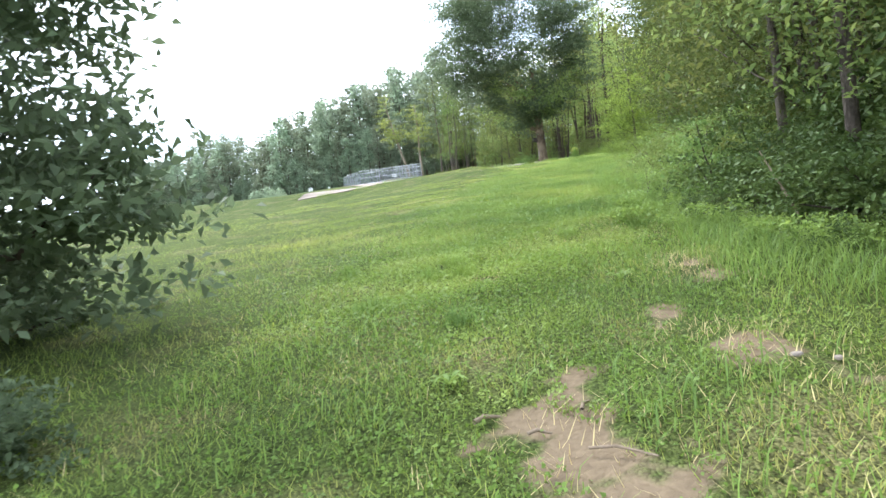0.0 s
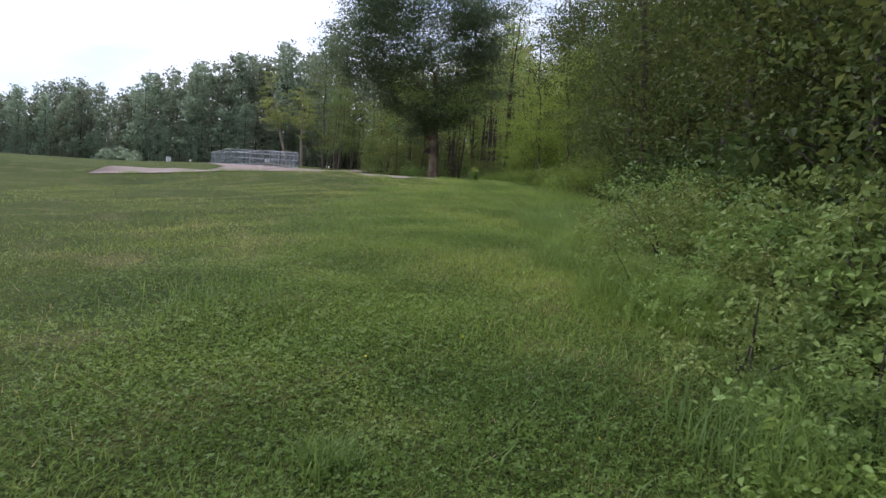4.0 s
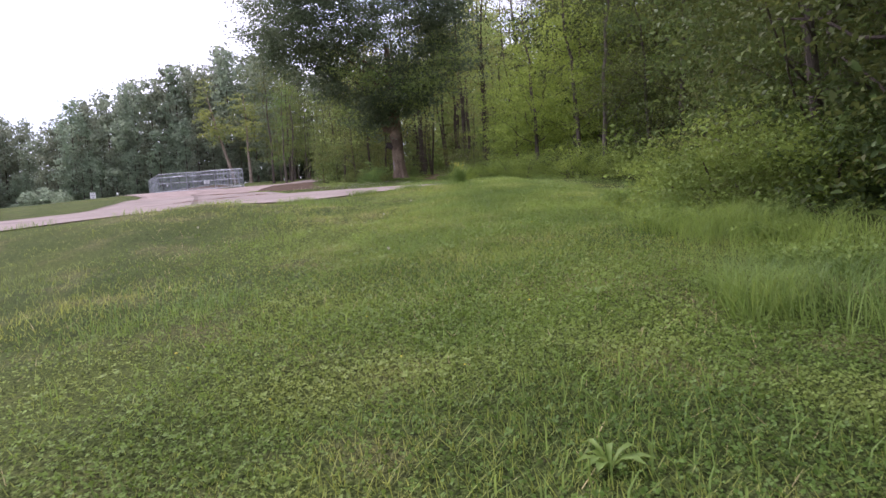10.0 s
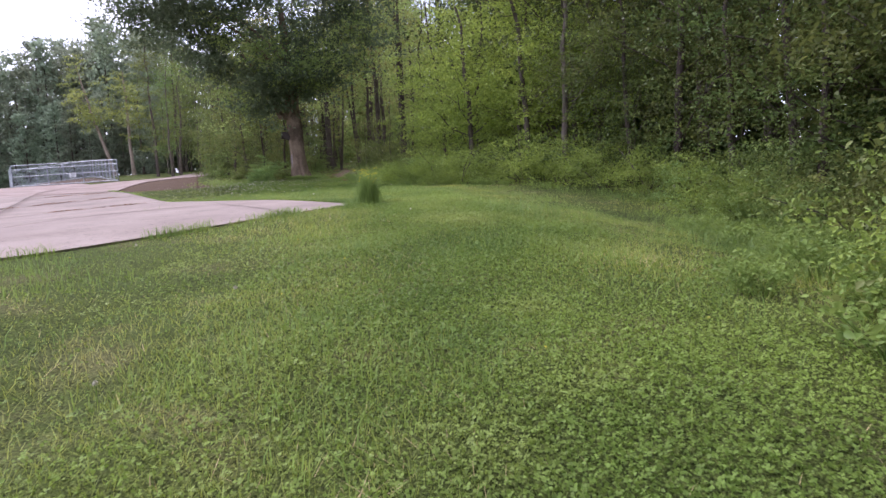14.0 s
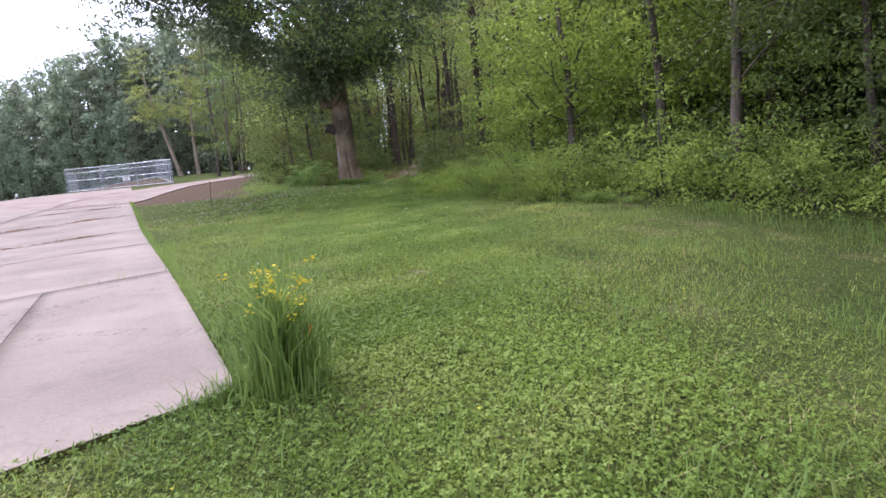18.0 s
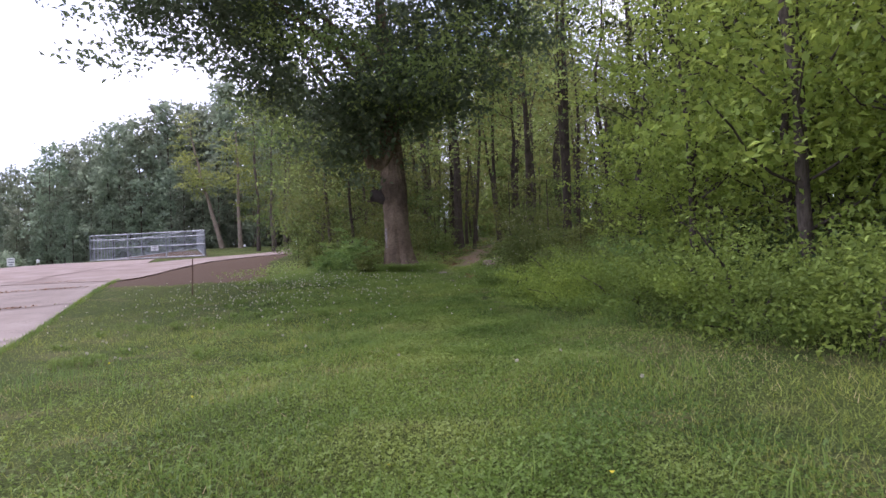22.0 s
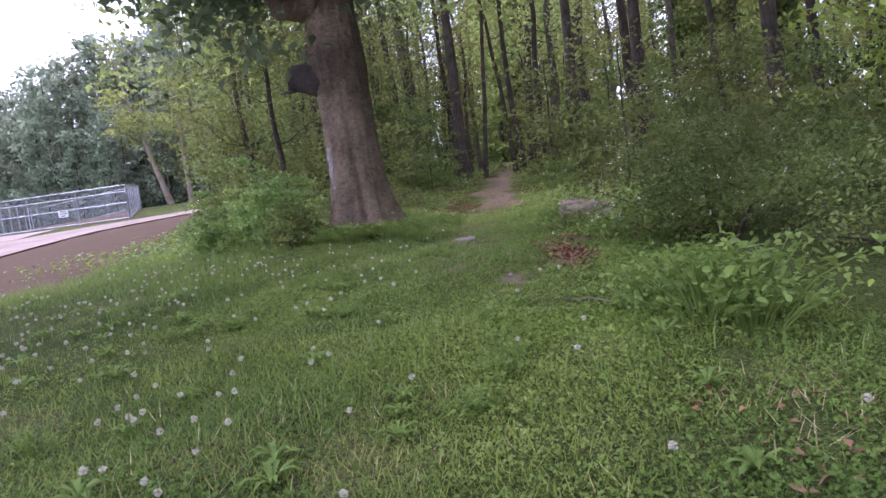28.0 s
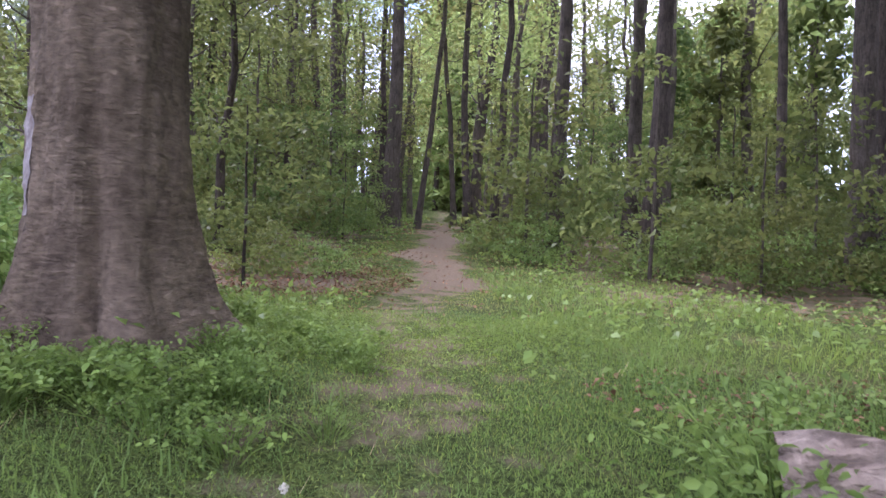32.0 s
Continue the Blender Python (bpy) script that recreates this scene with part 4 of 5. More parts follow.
for k in range(44):
    far.append((-22 - k * 2.4 + rng.uniform(-1, 1), 122 + k * 1.1 + rng.uniform(-3, 3), line_size(-22 - k * 2.4) * rng.uniform(0.75, 1.05), rng.uniform(0, 360)))
    far.append((-21 - k * 2.4 + rng.uniform(-1, 1), 129 + k * 1.1 + rng.uniform(-3, 3), line_size(-21 - k * 2.4) * rng.uniform(0.9, 1.2), rng.uniform(0, 360)))
    far.append((-22 - k * 2.4, 117 + k * 1.2 + rng.uniform(-2, 2), rng.uniform(0.35, 0.6), rng.uniform(0, 360)))
far += [(-13.5, 127, 0.8, 0), (-11.5, 131, 0.85, 60), (-9.5, 128, 0.8, 120), (-7.5, 132, 0.9, 180), (-16, 131, 0.85, 240), (-18.5, 128, 0.8, 20), (-20.5, 132, 0.85, 90), (-5.5, 129, 0.85, 150), (-14.5, 136, 1.0, 10), (-10, 138, 1.0, 200), (-18, 137, 1.0, 300)]
far += [(-14, 124, 0.32, 0), (-11, 122.5, 0.3, 60), (-16.5, 126, 0.34, 130), (-19.5, 124, 0.3, 200), (-12.6, 121.5, 0.22, 90), (-22, 123, 0.33, 20), (-8.6, 121, 0.28, 270)]
# their pale leaf colour carries the haze, the leaves themselves are greener
kinds = [far_tree(71, 21, 5.6, 0.42, M_LEAF_FAR_HAZE), far_tree(72, 23, 5.0, 0.5, M_LEAF_FAR_HAZE), far_tree(73, 19, 6.2, 0.35, M_LEAF_FAR_HAZE), far_tree(74, 20, 5.4, 0.4, M_LEAF_FAR_HAZE)]
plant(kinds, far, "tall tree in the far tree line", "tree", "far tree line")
lean_a = tagged(forest_tree(81, 15, 0.26, lean=-0.24, n_clump=90, per=20, leaf=0.3, crown_from=0.45, bark=M_BARK_PALE, leafm=M_LEAF_WOOD, name="leaning_tree"), "pale leaning tree beside the track", "tree", "pale trees beside the track")
lean_a.matrix_basis = stand(-26.6, 114.2)
lean_b = tagged(forest_tree(82, 14, 0.24, lean=-0.05, n_clump=90, per=20, leaf=0.3, crown_from=0.45, bark=M_BARK_PALE, leafm=M_LEAF_WOOD, name="leaning_tree"), "pale upright tree beside the track", "tree", "pale trees beside the track")
lean_b.matrix_basis = stand(-23.9, 112.3)

# ---- shrubs of the meadow ----
shr = [(3.4, 22.9, 1.2, 40), (4.3, 20.6, 1.3, 200), (3.3, 51.4, 0.9, 200), (2.7, 55.3, 0.85, 260), (0.2, 5.9, 0.8, 300), (0.5, 7.6, 0.85, 100), (0.7, 4.6, 0.7, 30)]
# added shrubs, a dark backdrop whose leaf colour paints the thicket's shade
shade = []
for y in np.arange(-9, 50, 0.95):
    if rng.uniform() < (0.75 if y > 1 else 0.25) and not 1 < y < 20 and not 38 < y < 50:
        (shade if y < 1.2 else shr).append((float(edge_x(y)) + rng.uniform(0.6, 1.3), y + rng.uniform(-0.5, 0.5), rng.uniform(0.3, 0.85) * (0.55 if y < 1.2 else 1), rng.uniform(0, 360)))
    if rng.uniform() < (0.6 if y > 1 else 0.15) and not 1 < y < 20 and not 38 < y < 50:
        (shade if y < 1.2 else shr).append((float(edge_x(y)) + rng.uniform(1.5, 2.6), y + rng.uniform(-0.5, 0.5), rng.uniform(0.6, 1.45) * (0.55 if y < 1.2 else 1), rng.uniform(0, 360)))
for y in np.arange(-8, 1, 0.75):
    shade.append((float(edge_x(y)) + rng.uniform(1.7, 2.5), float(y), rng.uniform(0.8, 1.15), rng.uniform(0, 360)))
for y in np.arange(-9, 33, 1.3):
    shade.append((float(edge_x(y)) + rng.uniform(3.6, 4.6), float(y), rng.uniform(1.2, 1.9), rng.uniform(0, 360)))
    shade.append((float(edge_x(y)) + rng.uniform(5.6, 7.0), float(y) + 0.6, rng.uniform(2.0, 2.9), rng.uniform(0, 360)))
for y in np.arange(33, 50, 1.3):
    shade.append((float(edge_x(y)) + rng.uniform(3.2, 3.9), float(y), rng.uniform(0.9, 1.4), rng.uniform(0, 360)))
kinds = [bush(361 + k, 1.1, 1.2, n=75, per=30, leaf=0.08, material=M_LEAF_SHADE) for k in range(3)]
plant(kinds, shade, "shrub with leaves darkened to stand for the thicket's shade", "shrub", "shaded shrubs of the thicket")
for k in range(9):
    shr.append((rng.uniform(2.4, 6.0), rng.uniform(56.5, 63), rng.uniform(0.6, 1.0), rng.uniform(0, 360)))
kinds = [bush(91 + k, 1.15, 1.3) for k in range(4)]
plant(kinds, shr, "dense green shrub at the edge of the meadow", "shrub", "shrubs of the meadow edge")
bright = [(1.5, 51.45, 1.0, 0), (2.15, 52.3, 1.05, 70), (2.3, 50.7, 1.15, 150), (1.75, 50.2, 0.7, 30)]
kinds = [bush(301 + k, 0.95, 0.82, n=120, per=34, leaf=0.046, material=M_LEAF_BRIGHT) for k in range(2)]
plant(kinds, bright, "low mounded bush with bright yellow-green leaves", "shrub", "bright bushes by the trail")
mound = [(3.95, 44.5, 1.45, 300), (4.9, 45.2, 1.6, 40), (3.6, 46.2, 1.5, 220), (3.25, 47.9, 1.35, 20), (2.75, 49.6, 1.2, 100), (2.1, 51.7, 1.0, 190), (5.9, 42.9, 1.75, 160), (6.9, 41.4, 1.9, 250), (2.6, 21.2, 1.75, 50), (3.4, 20.2, 1.6, 10), (3.1, 23.2, 1.3, 90), (1.1, 6.4, 0.9, 130), (0.95, 4.9, 0.8, 170), (7.4, 39.6, 1.6, 40), (7.8, 37.4, 1.6, 110), (8.2, 34.8, 1.5, 10), (7.4, 32.4, 1.3, 200)]
kinds = [bush(305 + k, 0.95, 0.88, n=125, per=40, leaf=0.04, ragged=0.4, arch=0.5, material=M_LEAF_MOUND) for k in range(3)]
plant(kinds, mound, "loose mounded bush with layered green leaves", "shrub", "mounded bushes of the meadow edge")
flowering = tagged(bush(97, 1.1, 1.8, n=190, per=42, leaf=0.055, material=M_LEAF_YOUNG, name="flowering_shrub"), "tall shrub with small white blossom beside the trail", "shrub")
flowering.matrix_basis = stand(1.75, 57.0)
frng = np.random.RandomState(3)
az, el = frng.uniform(0, 6.28, 130), np.arcsin(frng.uniform(0.1, 1, 130))
fc = np.stack([1.12 * np.cos(az) * np.cos(el), 1.12 * np.sin(az) * np.cos(el), 0.1 + 1.72 * np.sin(el)], 1)
lv, lf = leaves(clumps(fc, 0.03, 0.6, 4, frng), 0.02, frng, up=0.8, narrow=0.9)
child("blossom", mesh_of("blossom", lv, lf, M_CLOCK), flowering, "small white blossom")
base_bush = [(-3.5, 62.1, 0.75, 0), (-4.2, 63.4, 0.85, 80), (-3.3, 61.2, 0.5, 160), (-4.8, 62.0, 0.6, 30), (-4.6, 65.0, 0.9, 10), (-6.0, 66.5, 0.9, 70)]
kinds = [bush(101 + k, 0.95, 1.5, n=100, leaf=0.1) for k in range(2)]
plant(kinds, base_bush, "leafy bush crowding the foot of the old tree", "shrub", "bushes at the old tree")
round_bush = tagged(bush(105, 3.2, 3.0, n=150, per=18, leaf=0.4, material=M_LEAF_FAR_HAZE), "round bush in the far grass", "shrub")
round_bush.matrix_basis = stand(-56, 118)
start_bush = [(-5.1, -7.6, 0.42, 0), (-6.0, -7.0, 0.5, 60), (-7.6, -4.6, 0.9, 120), (-7.4, -6.9, 0.7, 200)]
kinds = [bush(107 + k, 1.0, 1.1, leaf=0.1, material=M_LEAF_DARK) for k in range(2)]
plant(kinds, start_bush, "dark leafy bush at the foot of the tree", "shrub", "bushes at the start")

# bramble bank
bramble = []
for y in np.arange(1.2, 10.8, 1.0):
    for off, size in ((0.55, 0.5), (1.5, 0.95), (2.6, 1.2)):
        bramble.append((float(edge_x(y)) + off + rng.uniform(-0.2, 0.25), y + rng.uniform(-0.35, 0.35), size * rng.uniform(0.75, 1.15), rng.uniform(0, 360)))
kinds = [bush(351 + k, 0.95, 1.15, n=62, per=30, leaf=0.066, ragged=0.45) for k in range(4)]
plant(kinds, bramble, "tangled bramble bush with pale green leaves", "bramble", "brambles of the meadow edge")

# broad-leaved weeds
weeds = [(0.62, 54.3, 1.3, 0), (0.75, 54.0, 1.2, 40), (0.45, 54.7, 1.0, 90), (0.95, 54.45, 1.3, 10), (0.85, 59.7, 1.1, 0), (1.25, 59.3, 1.2, 50), (0.6, 59.4, 1.0, 110), (1.7, 58.8, 1.3, 160), (0.95, 60.0, 1.2, 200), (1.0, 57.6, 1.1, 220), (1.45, 57.2, 1.3, 260), (0.95, 58.3, 1.0, 300), (1.9, 58.0, 1.4, 20)]
for k in range(20):
    a, r = rng.uniform(2.6, 5.4), rng.uniform(0.8, 1.9)
    weeds.append((BIG[0] + r * math.cos(a) + 0.3, BIG[1] + r * math.sin(a), rng.uniform(0.45, 0.8), rng.uniform(0, 360)))
for k in range(30):
    a, r = rng.uniform(-1.5, 1.2), rng.uniform(0.75, 1.6)
    weeds.append((BIG[0] + r * math.cos(a), BIG[1] + r * math.sin(a), rng.uniform(0.4, 0.75), rng.uniform(0, 360)))
for k in range(14):
    y = rng.uniform(-8.5, 3)
    weeds.append((float(edge_x(y)) + rng.uniform(0.1, 1.5), float(y), rng.uniform(0.4, 0.8), rng.uniform(0, 360)))
for k in range(40):
    y = rng.uniform(-7, 24)
    weeds.append((float(edge_x(y)) + rng.uniform(-0.25, 0.9), float(y), rng.uniform(0.5, 0.95), rng.uniform(0, 360)))
for k in range(22):
    y = rng.uniform(40, 53)
    weeds.append((float(edge_x(y)) + rng.uniform(-0.3, 0.5), float(y), rng.uniform(0.5, 1.0), rng.uniform(0, 360)))
for k in range(70):
    y = rng.uniform(45, 58.5)
    weeds.append((float(trail_x(y)) + rng.uniform(-5.5, 0.9), float(y), rng.uniform(0.28, 0.5), rng.uniform(0, 360)))
for k in range(46):
    y = rng.uniform(22.5, 33)
    weeds.append((float(edge_x(y)) - rng.uniform(-0.4, 1.9), float(y), rng.uniform(0.6, 1.2), rng.uniform(0, 360)))
kinds = [weed(111 + k, 0.42, 0.36, n=30, leaf=0.042 + 0.007 * k) for k in range(4)]
plant(kinds, weeds, "low weed with broad bright green leaves", "weed", "broad-leaved weeds")

# leaf rosettes of the dandelions
rosettes = []
while len(rosettes) < 84:
    y = rng.uniform(49.5, 57.5)
    x = float(trail_x(y)) + rng.uniform(-4.2, 1.3)
    if abs(x - float(trail_x(y))) > 0.3 and x < float(edge_x(y)) - 0.2:
        rosettes.append((x, float(y), rng.uniform(0.7, 1.15), rng.uniform(0, 360), -0.015))
rosettes += [(-3.0, -6.9, 0.9, 20, -0.015), (-1.9, -4.6, 1.0, 120, -0.015), (-2.2, 10.9, 1.0, 40, -0.015), (-1.5, 13.5, 1.1, 200, -0.015), (-0.8, 16.1, 0.9, 80, -0.015), (-1.7, 18.9, 1.0, 310, -0.015)]
plant([rosette(611 + k) for k in range(4)], rosettes, "flat rosette of long dandelion leaves in the grass", "dandelion", "leaf rosettes")

# ---- the old tree ----
old = tagged(new("old_tree"), "massive old tree with flaking bark and a broken limb stub", "tree")
old.location = (BIG[0], BIG[1], float(ground(*BIG)) - 0.1)
hs = np.array([-0.3, 0.0, 0.12, 0.28, 0.5, 0.8, 1.2, 1.7, 2.2, 2.6, 2.9, 3.2, 3.6, 4.0, 4.6, 5.4, 6.5, 8.0, 10.0])
rad = np.array([0.78, 0.7, 0.64, 0.58, 0.53, 0.49, 0.46, 0.455, 0.46, 0.48, 0.49, 0.47, 0.45, 0.43, 0.40, 0.36, 0.31, 0.25, 0.15])
sides = 72
ang = np.linspace(0, 2 * np.pi, sides, endpoint=False)
ring = []
for h, r in zip(np.interp(np.linspace(0, 1, 110), np.linspace(0, 1, len(hs)), hs), np.interp(np.linspace(0, 1, 110), np.linspace(0, 1, len(hs)), rad)):
    root_wave = 0.34 * math.exp(-max(h, 0) / 0.38) * np.maximum(0, np.sin(5 * ang + 0.6)) ** 1.5
    flute = 0.05 * np.sin(4 * ang + 0.6) * math.exp(-max(h, 0) / 3) - 0.24 * np.exp(-((((ang - 4.9 + 0.04 * h) + np.pi) % (2 * np.pi) - np.pi) / 0.12) ** 2) * math.exp(-max(h - 0.3, 0) / 1.8)
    plates = np.array([0.03 * noise.noise(Vector((math.cos(a) * 5, math.sin(a) * 5, h * 2.2))) + 0.02 * noise.noise(Vector((math.cos(a) * 11, math.sin(a) * 11, h * 9))) for a in ang])
    rr = 0.93 * r * (1 + 0.8 * root_wave + flute) + plates
    ring.append(np.stack([-0.035 * h + rr * np.cos(ang), rr * np.sin(ang), np.full(sides, h)], 1))
v = np.concatenate(ring)
i, j = np.meshgrid(np.arange(109), np.arange(sides), indexing="ij")
f = np.stack([i * sides + j, i * sides + (j + 1) % sides, (i + 1) * sides + (j + 1) % sides, (i + 1) * sides + j], -1).reshape(-1, 4)
child("trunk", mesh_of("trunk", v, f, M_BARK_OLD, True), old)
prng = np.random.RandomState(8)
strip = [q for q in range(110) if 0.7 < ring[q][0, 2] < 1.5]
sv = []
for q in strip:
    a0, a1 = 41.5 + prng.uniform(-1.2, 0.8), 44.2 + prng.uniform(-1.4, 1.2)
    for w in np.linspace(a0, a1, 4):
        p = ring[q][int(w)] * (1 - w % 1) + ring[q][int(w) + 1] * (w % 1)
        sv.append(p + 0.007 * np.array([math.cos(w * 2 * math.pi / sides), math.sin(w * 2 * math.pi / sides), 0]))
sf = [(a * 4 + b, a * 4 + b + 1, a * 4 + b + 5, a * 4 + b + 4) for a in range(len(strip) - 1) for b in range(3)]
child("bare_patch", mesh_of("bare_patch", sv, sf, M_BARE, True), old, "pale patch without bark")
BOUGHS = [[(-0.1, 0, 2.42), (-0.4, -0.05, 2.52), (-0.62, -0.08, 2.57), (-0.8, -0.1, 2.6), (-0.9, -0.1, 2.62), (-0.93, -0.1, 2.63), (-0.86, -0.1, 2.62)], [(-0.15, -0.1, 3.75), (-0.55, -0.2, 3.72), (-0.85, -0.22, 3.75), (-0.98, -0.2, 4.1), (-1.2, -0.1, 4.8), (-1.6, 0, 5.8), (-2.6, 0.2, 7.2), (-3.6, 0.2, 8.4)], [(-0.35, -0.3, 3.7), (-0.12, -0.5, 4.1), (0.1, -0.5, 4.7), (0.25, -0.42, 5.7), (0.6, -0.3, 7.0), (1.3, -0.2, 8.6)], [(-0.2, 0, 4.4), (0.7, 0.2, 6.0), (1.8, 0.3, 7.4)], [(-0.25, 0, 5.6), (-1.8, -1.4, 7.6), (-4.2, -2.2, 9.4)], [(-0.3, 0, 6.4), (-0.2, 1.6, 8.0), (0.2, 2.8, 9.6)], [(-0.3, 0, 7.0), (-2.5, 0.6, 9.4), (-5.0, 1.0, 10.6)]]
BOUGH_R = [[0.32, 0.26, 0.22, 0.2, 0.18, 0.14, 0.04], [0.26, 0.24, 0.22, 0.17, 0.14, 0.12, 0.08, 0.03], [0.13, 0.13, 0.11, 0.1, 0.08, 0.03], [0.16, 0.11, 0.02], [0.15, 0.1, 0.02], [0.14, 0.1, 0.02], [0.13, 0.09, 0.02]]
ends = []
for q, r in zip(BOUGHS, BOUGH_R):
    v, f = tube(q, r, 18, 0.2 if q[-1][2] < 3 else 0.12, len(q))
    child("limb", mesh_of("limb", v, f, M_STUB if q[-1][2] < 3 else M_BARK_OLD, True), old)
    ends.append(np.array(q[-1]))
v, f = tube([(-0.66, -0.1, 2.5), (-0.9, -0.13, 2.42), (-1.08, -0.15, 2.4)], [0.06, 0.035, 0.012], 8, 0.1, 1)
child("splinter", mesh_of("splinter", v, f, M_BARK), old)
orng = np.random.RandomState(5)
c = []
for e in ends[1:2] + ends[3:]:
    c.append(e + orng.normal(0, 1, (40, 3)) * [1.4, 1.3, 0.9])
# the great dome, in lumps round boughs' ends
for k in range(74):
    a, u = orng.uniform(0, 6.28), orng.uniform(-0.6, 1)
    q = math.sqrt(1 - u * u) * orng.uniform(0.6, 1)
    m = np.array([-2.2 + (7.6 + 0.9 * math.sin(3 * a + 4 * u)) * q * math.cos(a), 6.2 * q * math.sin(a), 13.6 + 7.2 * u])
    c.append(m + orng.normal(0, 1, (22, 3)) * [1.05, 1.05, 0.65])
for bx, by, bz in ((3.6, 0.6, 10.0), (5.0, 1.4, 12.5), (3.4, -1.0, 14.5), (5.6, 0.4, 16.0), (4.6, 2.6, 9.2)):
    c.append(np.array([bx, by, bz]) + orng.normal(0, 1, (34, 3)) * [1.1, 1.1, 0.9])
c.append(np.array([-7.2, -0.6, 9.4]) + orng.normal(0, 1, (60, 3)) * [1.7, 1.4, 1.1])
lower = [np.array([-3.8, -0.3, 5.6]) + orng.normal(0, 1, (12, 3)) * [0.7, 0.7, 0.4]]
for bx, by, bz in ((-2.4, 1.6, 4.3), (-3.4, 2.6, 4.8), (-1.6, 2.2, 5.4), (1.6, 2.2, 5.0), (2.6, 1.2, 6.0), (-5.2, 2.0, 6.8), (3.6, 0.4, 7.0), (2.2, 3.2, 7.5), (4.4, 1.6, 8.6), (3.0, -1.5, 8.4)):
    lower.append(np.array([bx, by, bz]) + orng.normal(0, 1, (20, 3)) * [0.9, 0.8, 0.8])
for bx, by, bz in ((-1.6, -3.0, 7.0), (0.2, -2.8, 6.4), (1.8, -2.2, 6.8), (-3.2, -2.6, 8.0), (0.8, -1.6, 5.8)):
    lower.append(np.array([bx, by, bz]) + orng.normal(0, 1, (26, 3)) * [0.8, 0.7, 0.6])
for bx, by, bz in ((-0.9, -1.7, 5.5), (0.5, -1.5, 5.3), (1.6, -0.9, 5.6), (-2.0, -1.2, 5.9), (-0.2, -2.2, 6.0)):
    c.append(np.array([bx, by, bz]) + orng.normal(0, 1, (16, 3)) * [0.6, 0.5, 0.35])
c.append(np.array([-2.2, 0.8, 4.8]) + orng.normal(0, 1, (14, 3)) * [0.7, 0.7, 0.6])
c.append(np.array([-4.2, -0.8, 6.6]) + orng.normal(0, 1, (40, 3)) * [1.0, 0.8, 0.5])
c.append(np.array([0.6, -0.8, 6.9]) + orng.normal(0, 1, (60, 3)) * [1.0, 0.8, 1.1])
c.append(np.array([-1.5, -0.4, 4.4]) + orng.normal(0, 1, (30, 3)) * [0.5, 0.5, 0.55])
lv, lf = leaves(clumps(np.concatenate(c), 0.46, 0.42, 36, orng), 0.24, orng)
child("crown", mesh_of("crown", lv, lf, M_LEAF_DARK), old)
# low sprays take a brighter leaf colour in place of light under the crown
lv, lf = leaves(clumps(np.concatenate(lower), 0.4, 0.4, 24, orng), 0.17, orng)
child("lower_foliage", mesh_of("lower_foliage", lv, lf, M_LEAF_WOOD), old, "low twig leaves in a brighter green that stands for light under the crown")

# tree beside the start
near = tagged(forest_tree(23, 7.5, 0.13, n_clump=640, per=34, leaf=0.13, wide=1.35, crown_from=0.14, leafm=M_LEAF_DARK, low=220, name="meadow_tree", spread=0.24), "leafy dark tree at the start of the meadow", "tree")
near.matrix_basis = stand(-7.0, -5.5)

# ---- fence and gate ----
F_L, F_R, F_BACK = Vector((-30.8, 94.0)), Vector((-20.7, 92.9)), Vector((-9.1, 22.1))
fence = tagged(new("chain_link_fence"), "grey galvanised chain link enclosure with a double gate", "fence")


def bar(name, a, b, r, material, parent, sides=8, label=""):
    v, f = tube([a, b], [r, r], sides)
    return child(name, mesh_of(name, v, f, material, True), parent, label)


FH = 2.15


def panel(a, b, rails):
    za, zb = float(ground(*a)), float(ground(*b))
    n = max(1, round((b - a).length / 3))
    for i in range(n + 1):
        p = a.lerp(b, i / n)
        z = za + (zb - za) * i / n
        bar("post", (p.x, p.y, z - 0.5), (p.x, p.y, z + FH + 0.05), 0.05, M_STEEL, fence)
    for h in rails:
        bar("rail", (a.x, a.y, za + h), (b.x, b.y, zb + h), 0.045, M_STEEL, fence)
    L, step = (b - a).length, 0.13
    vs, fs = [], []
    d = (b - a) / L
    w = 0.006
    for s in (-1, 1):
        k = -FH
        while k < L:
            t0, t1 = max(k, 0), min(k + FH, L)
            if t1 > t0:
                h0, h1 = (t0 - k, t1 - k) if s > 0 else (FH - (t0 - k), FH - (t1 - k))
                p0, p1 = a + d * t0, a + d * t1
                z0, z1 = za + (zb - za) * t0 / L, za + (zb - za) * t1 / L
                q = len(vs)
                vs += [(p0.x, p0.y, z0 + h0 - w), (p1.x, p1.y, z1 + h1 - w), (p1.x, p1.y, z1 + h1 + w), (p0.x, p0.y, z0 + h0 + w)]
                fs.append((q, q + 1, q + 2, q + 3))
            k += step
    child("chain_link", mesh_of("chain_link", vs, fs, M_MESHWIRE), fence)


panel(F_L, F_R, (0.1, 1.05, 1.75, FH))
panel(F_L, F_L + F_BACK, (0.1, FH))
panel(F_R, F_R + F_BACK, (0.1, FH))
panel(F_L + F_BACK, F_R + F_BACK, (0.1, FH))


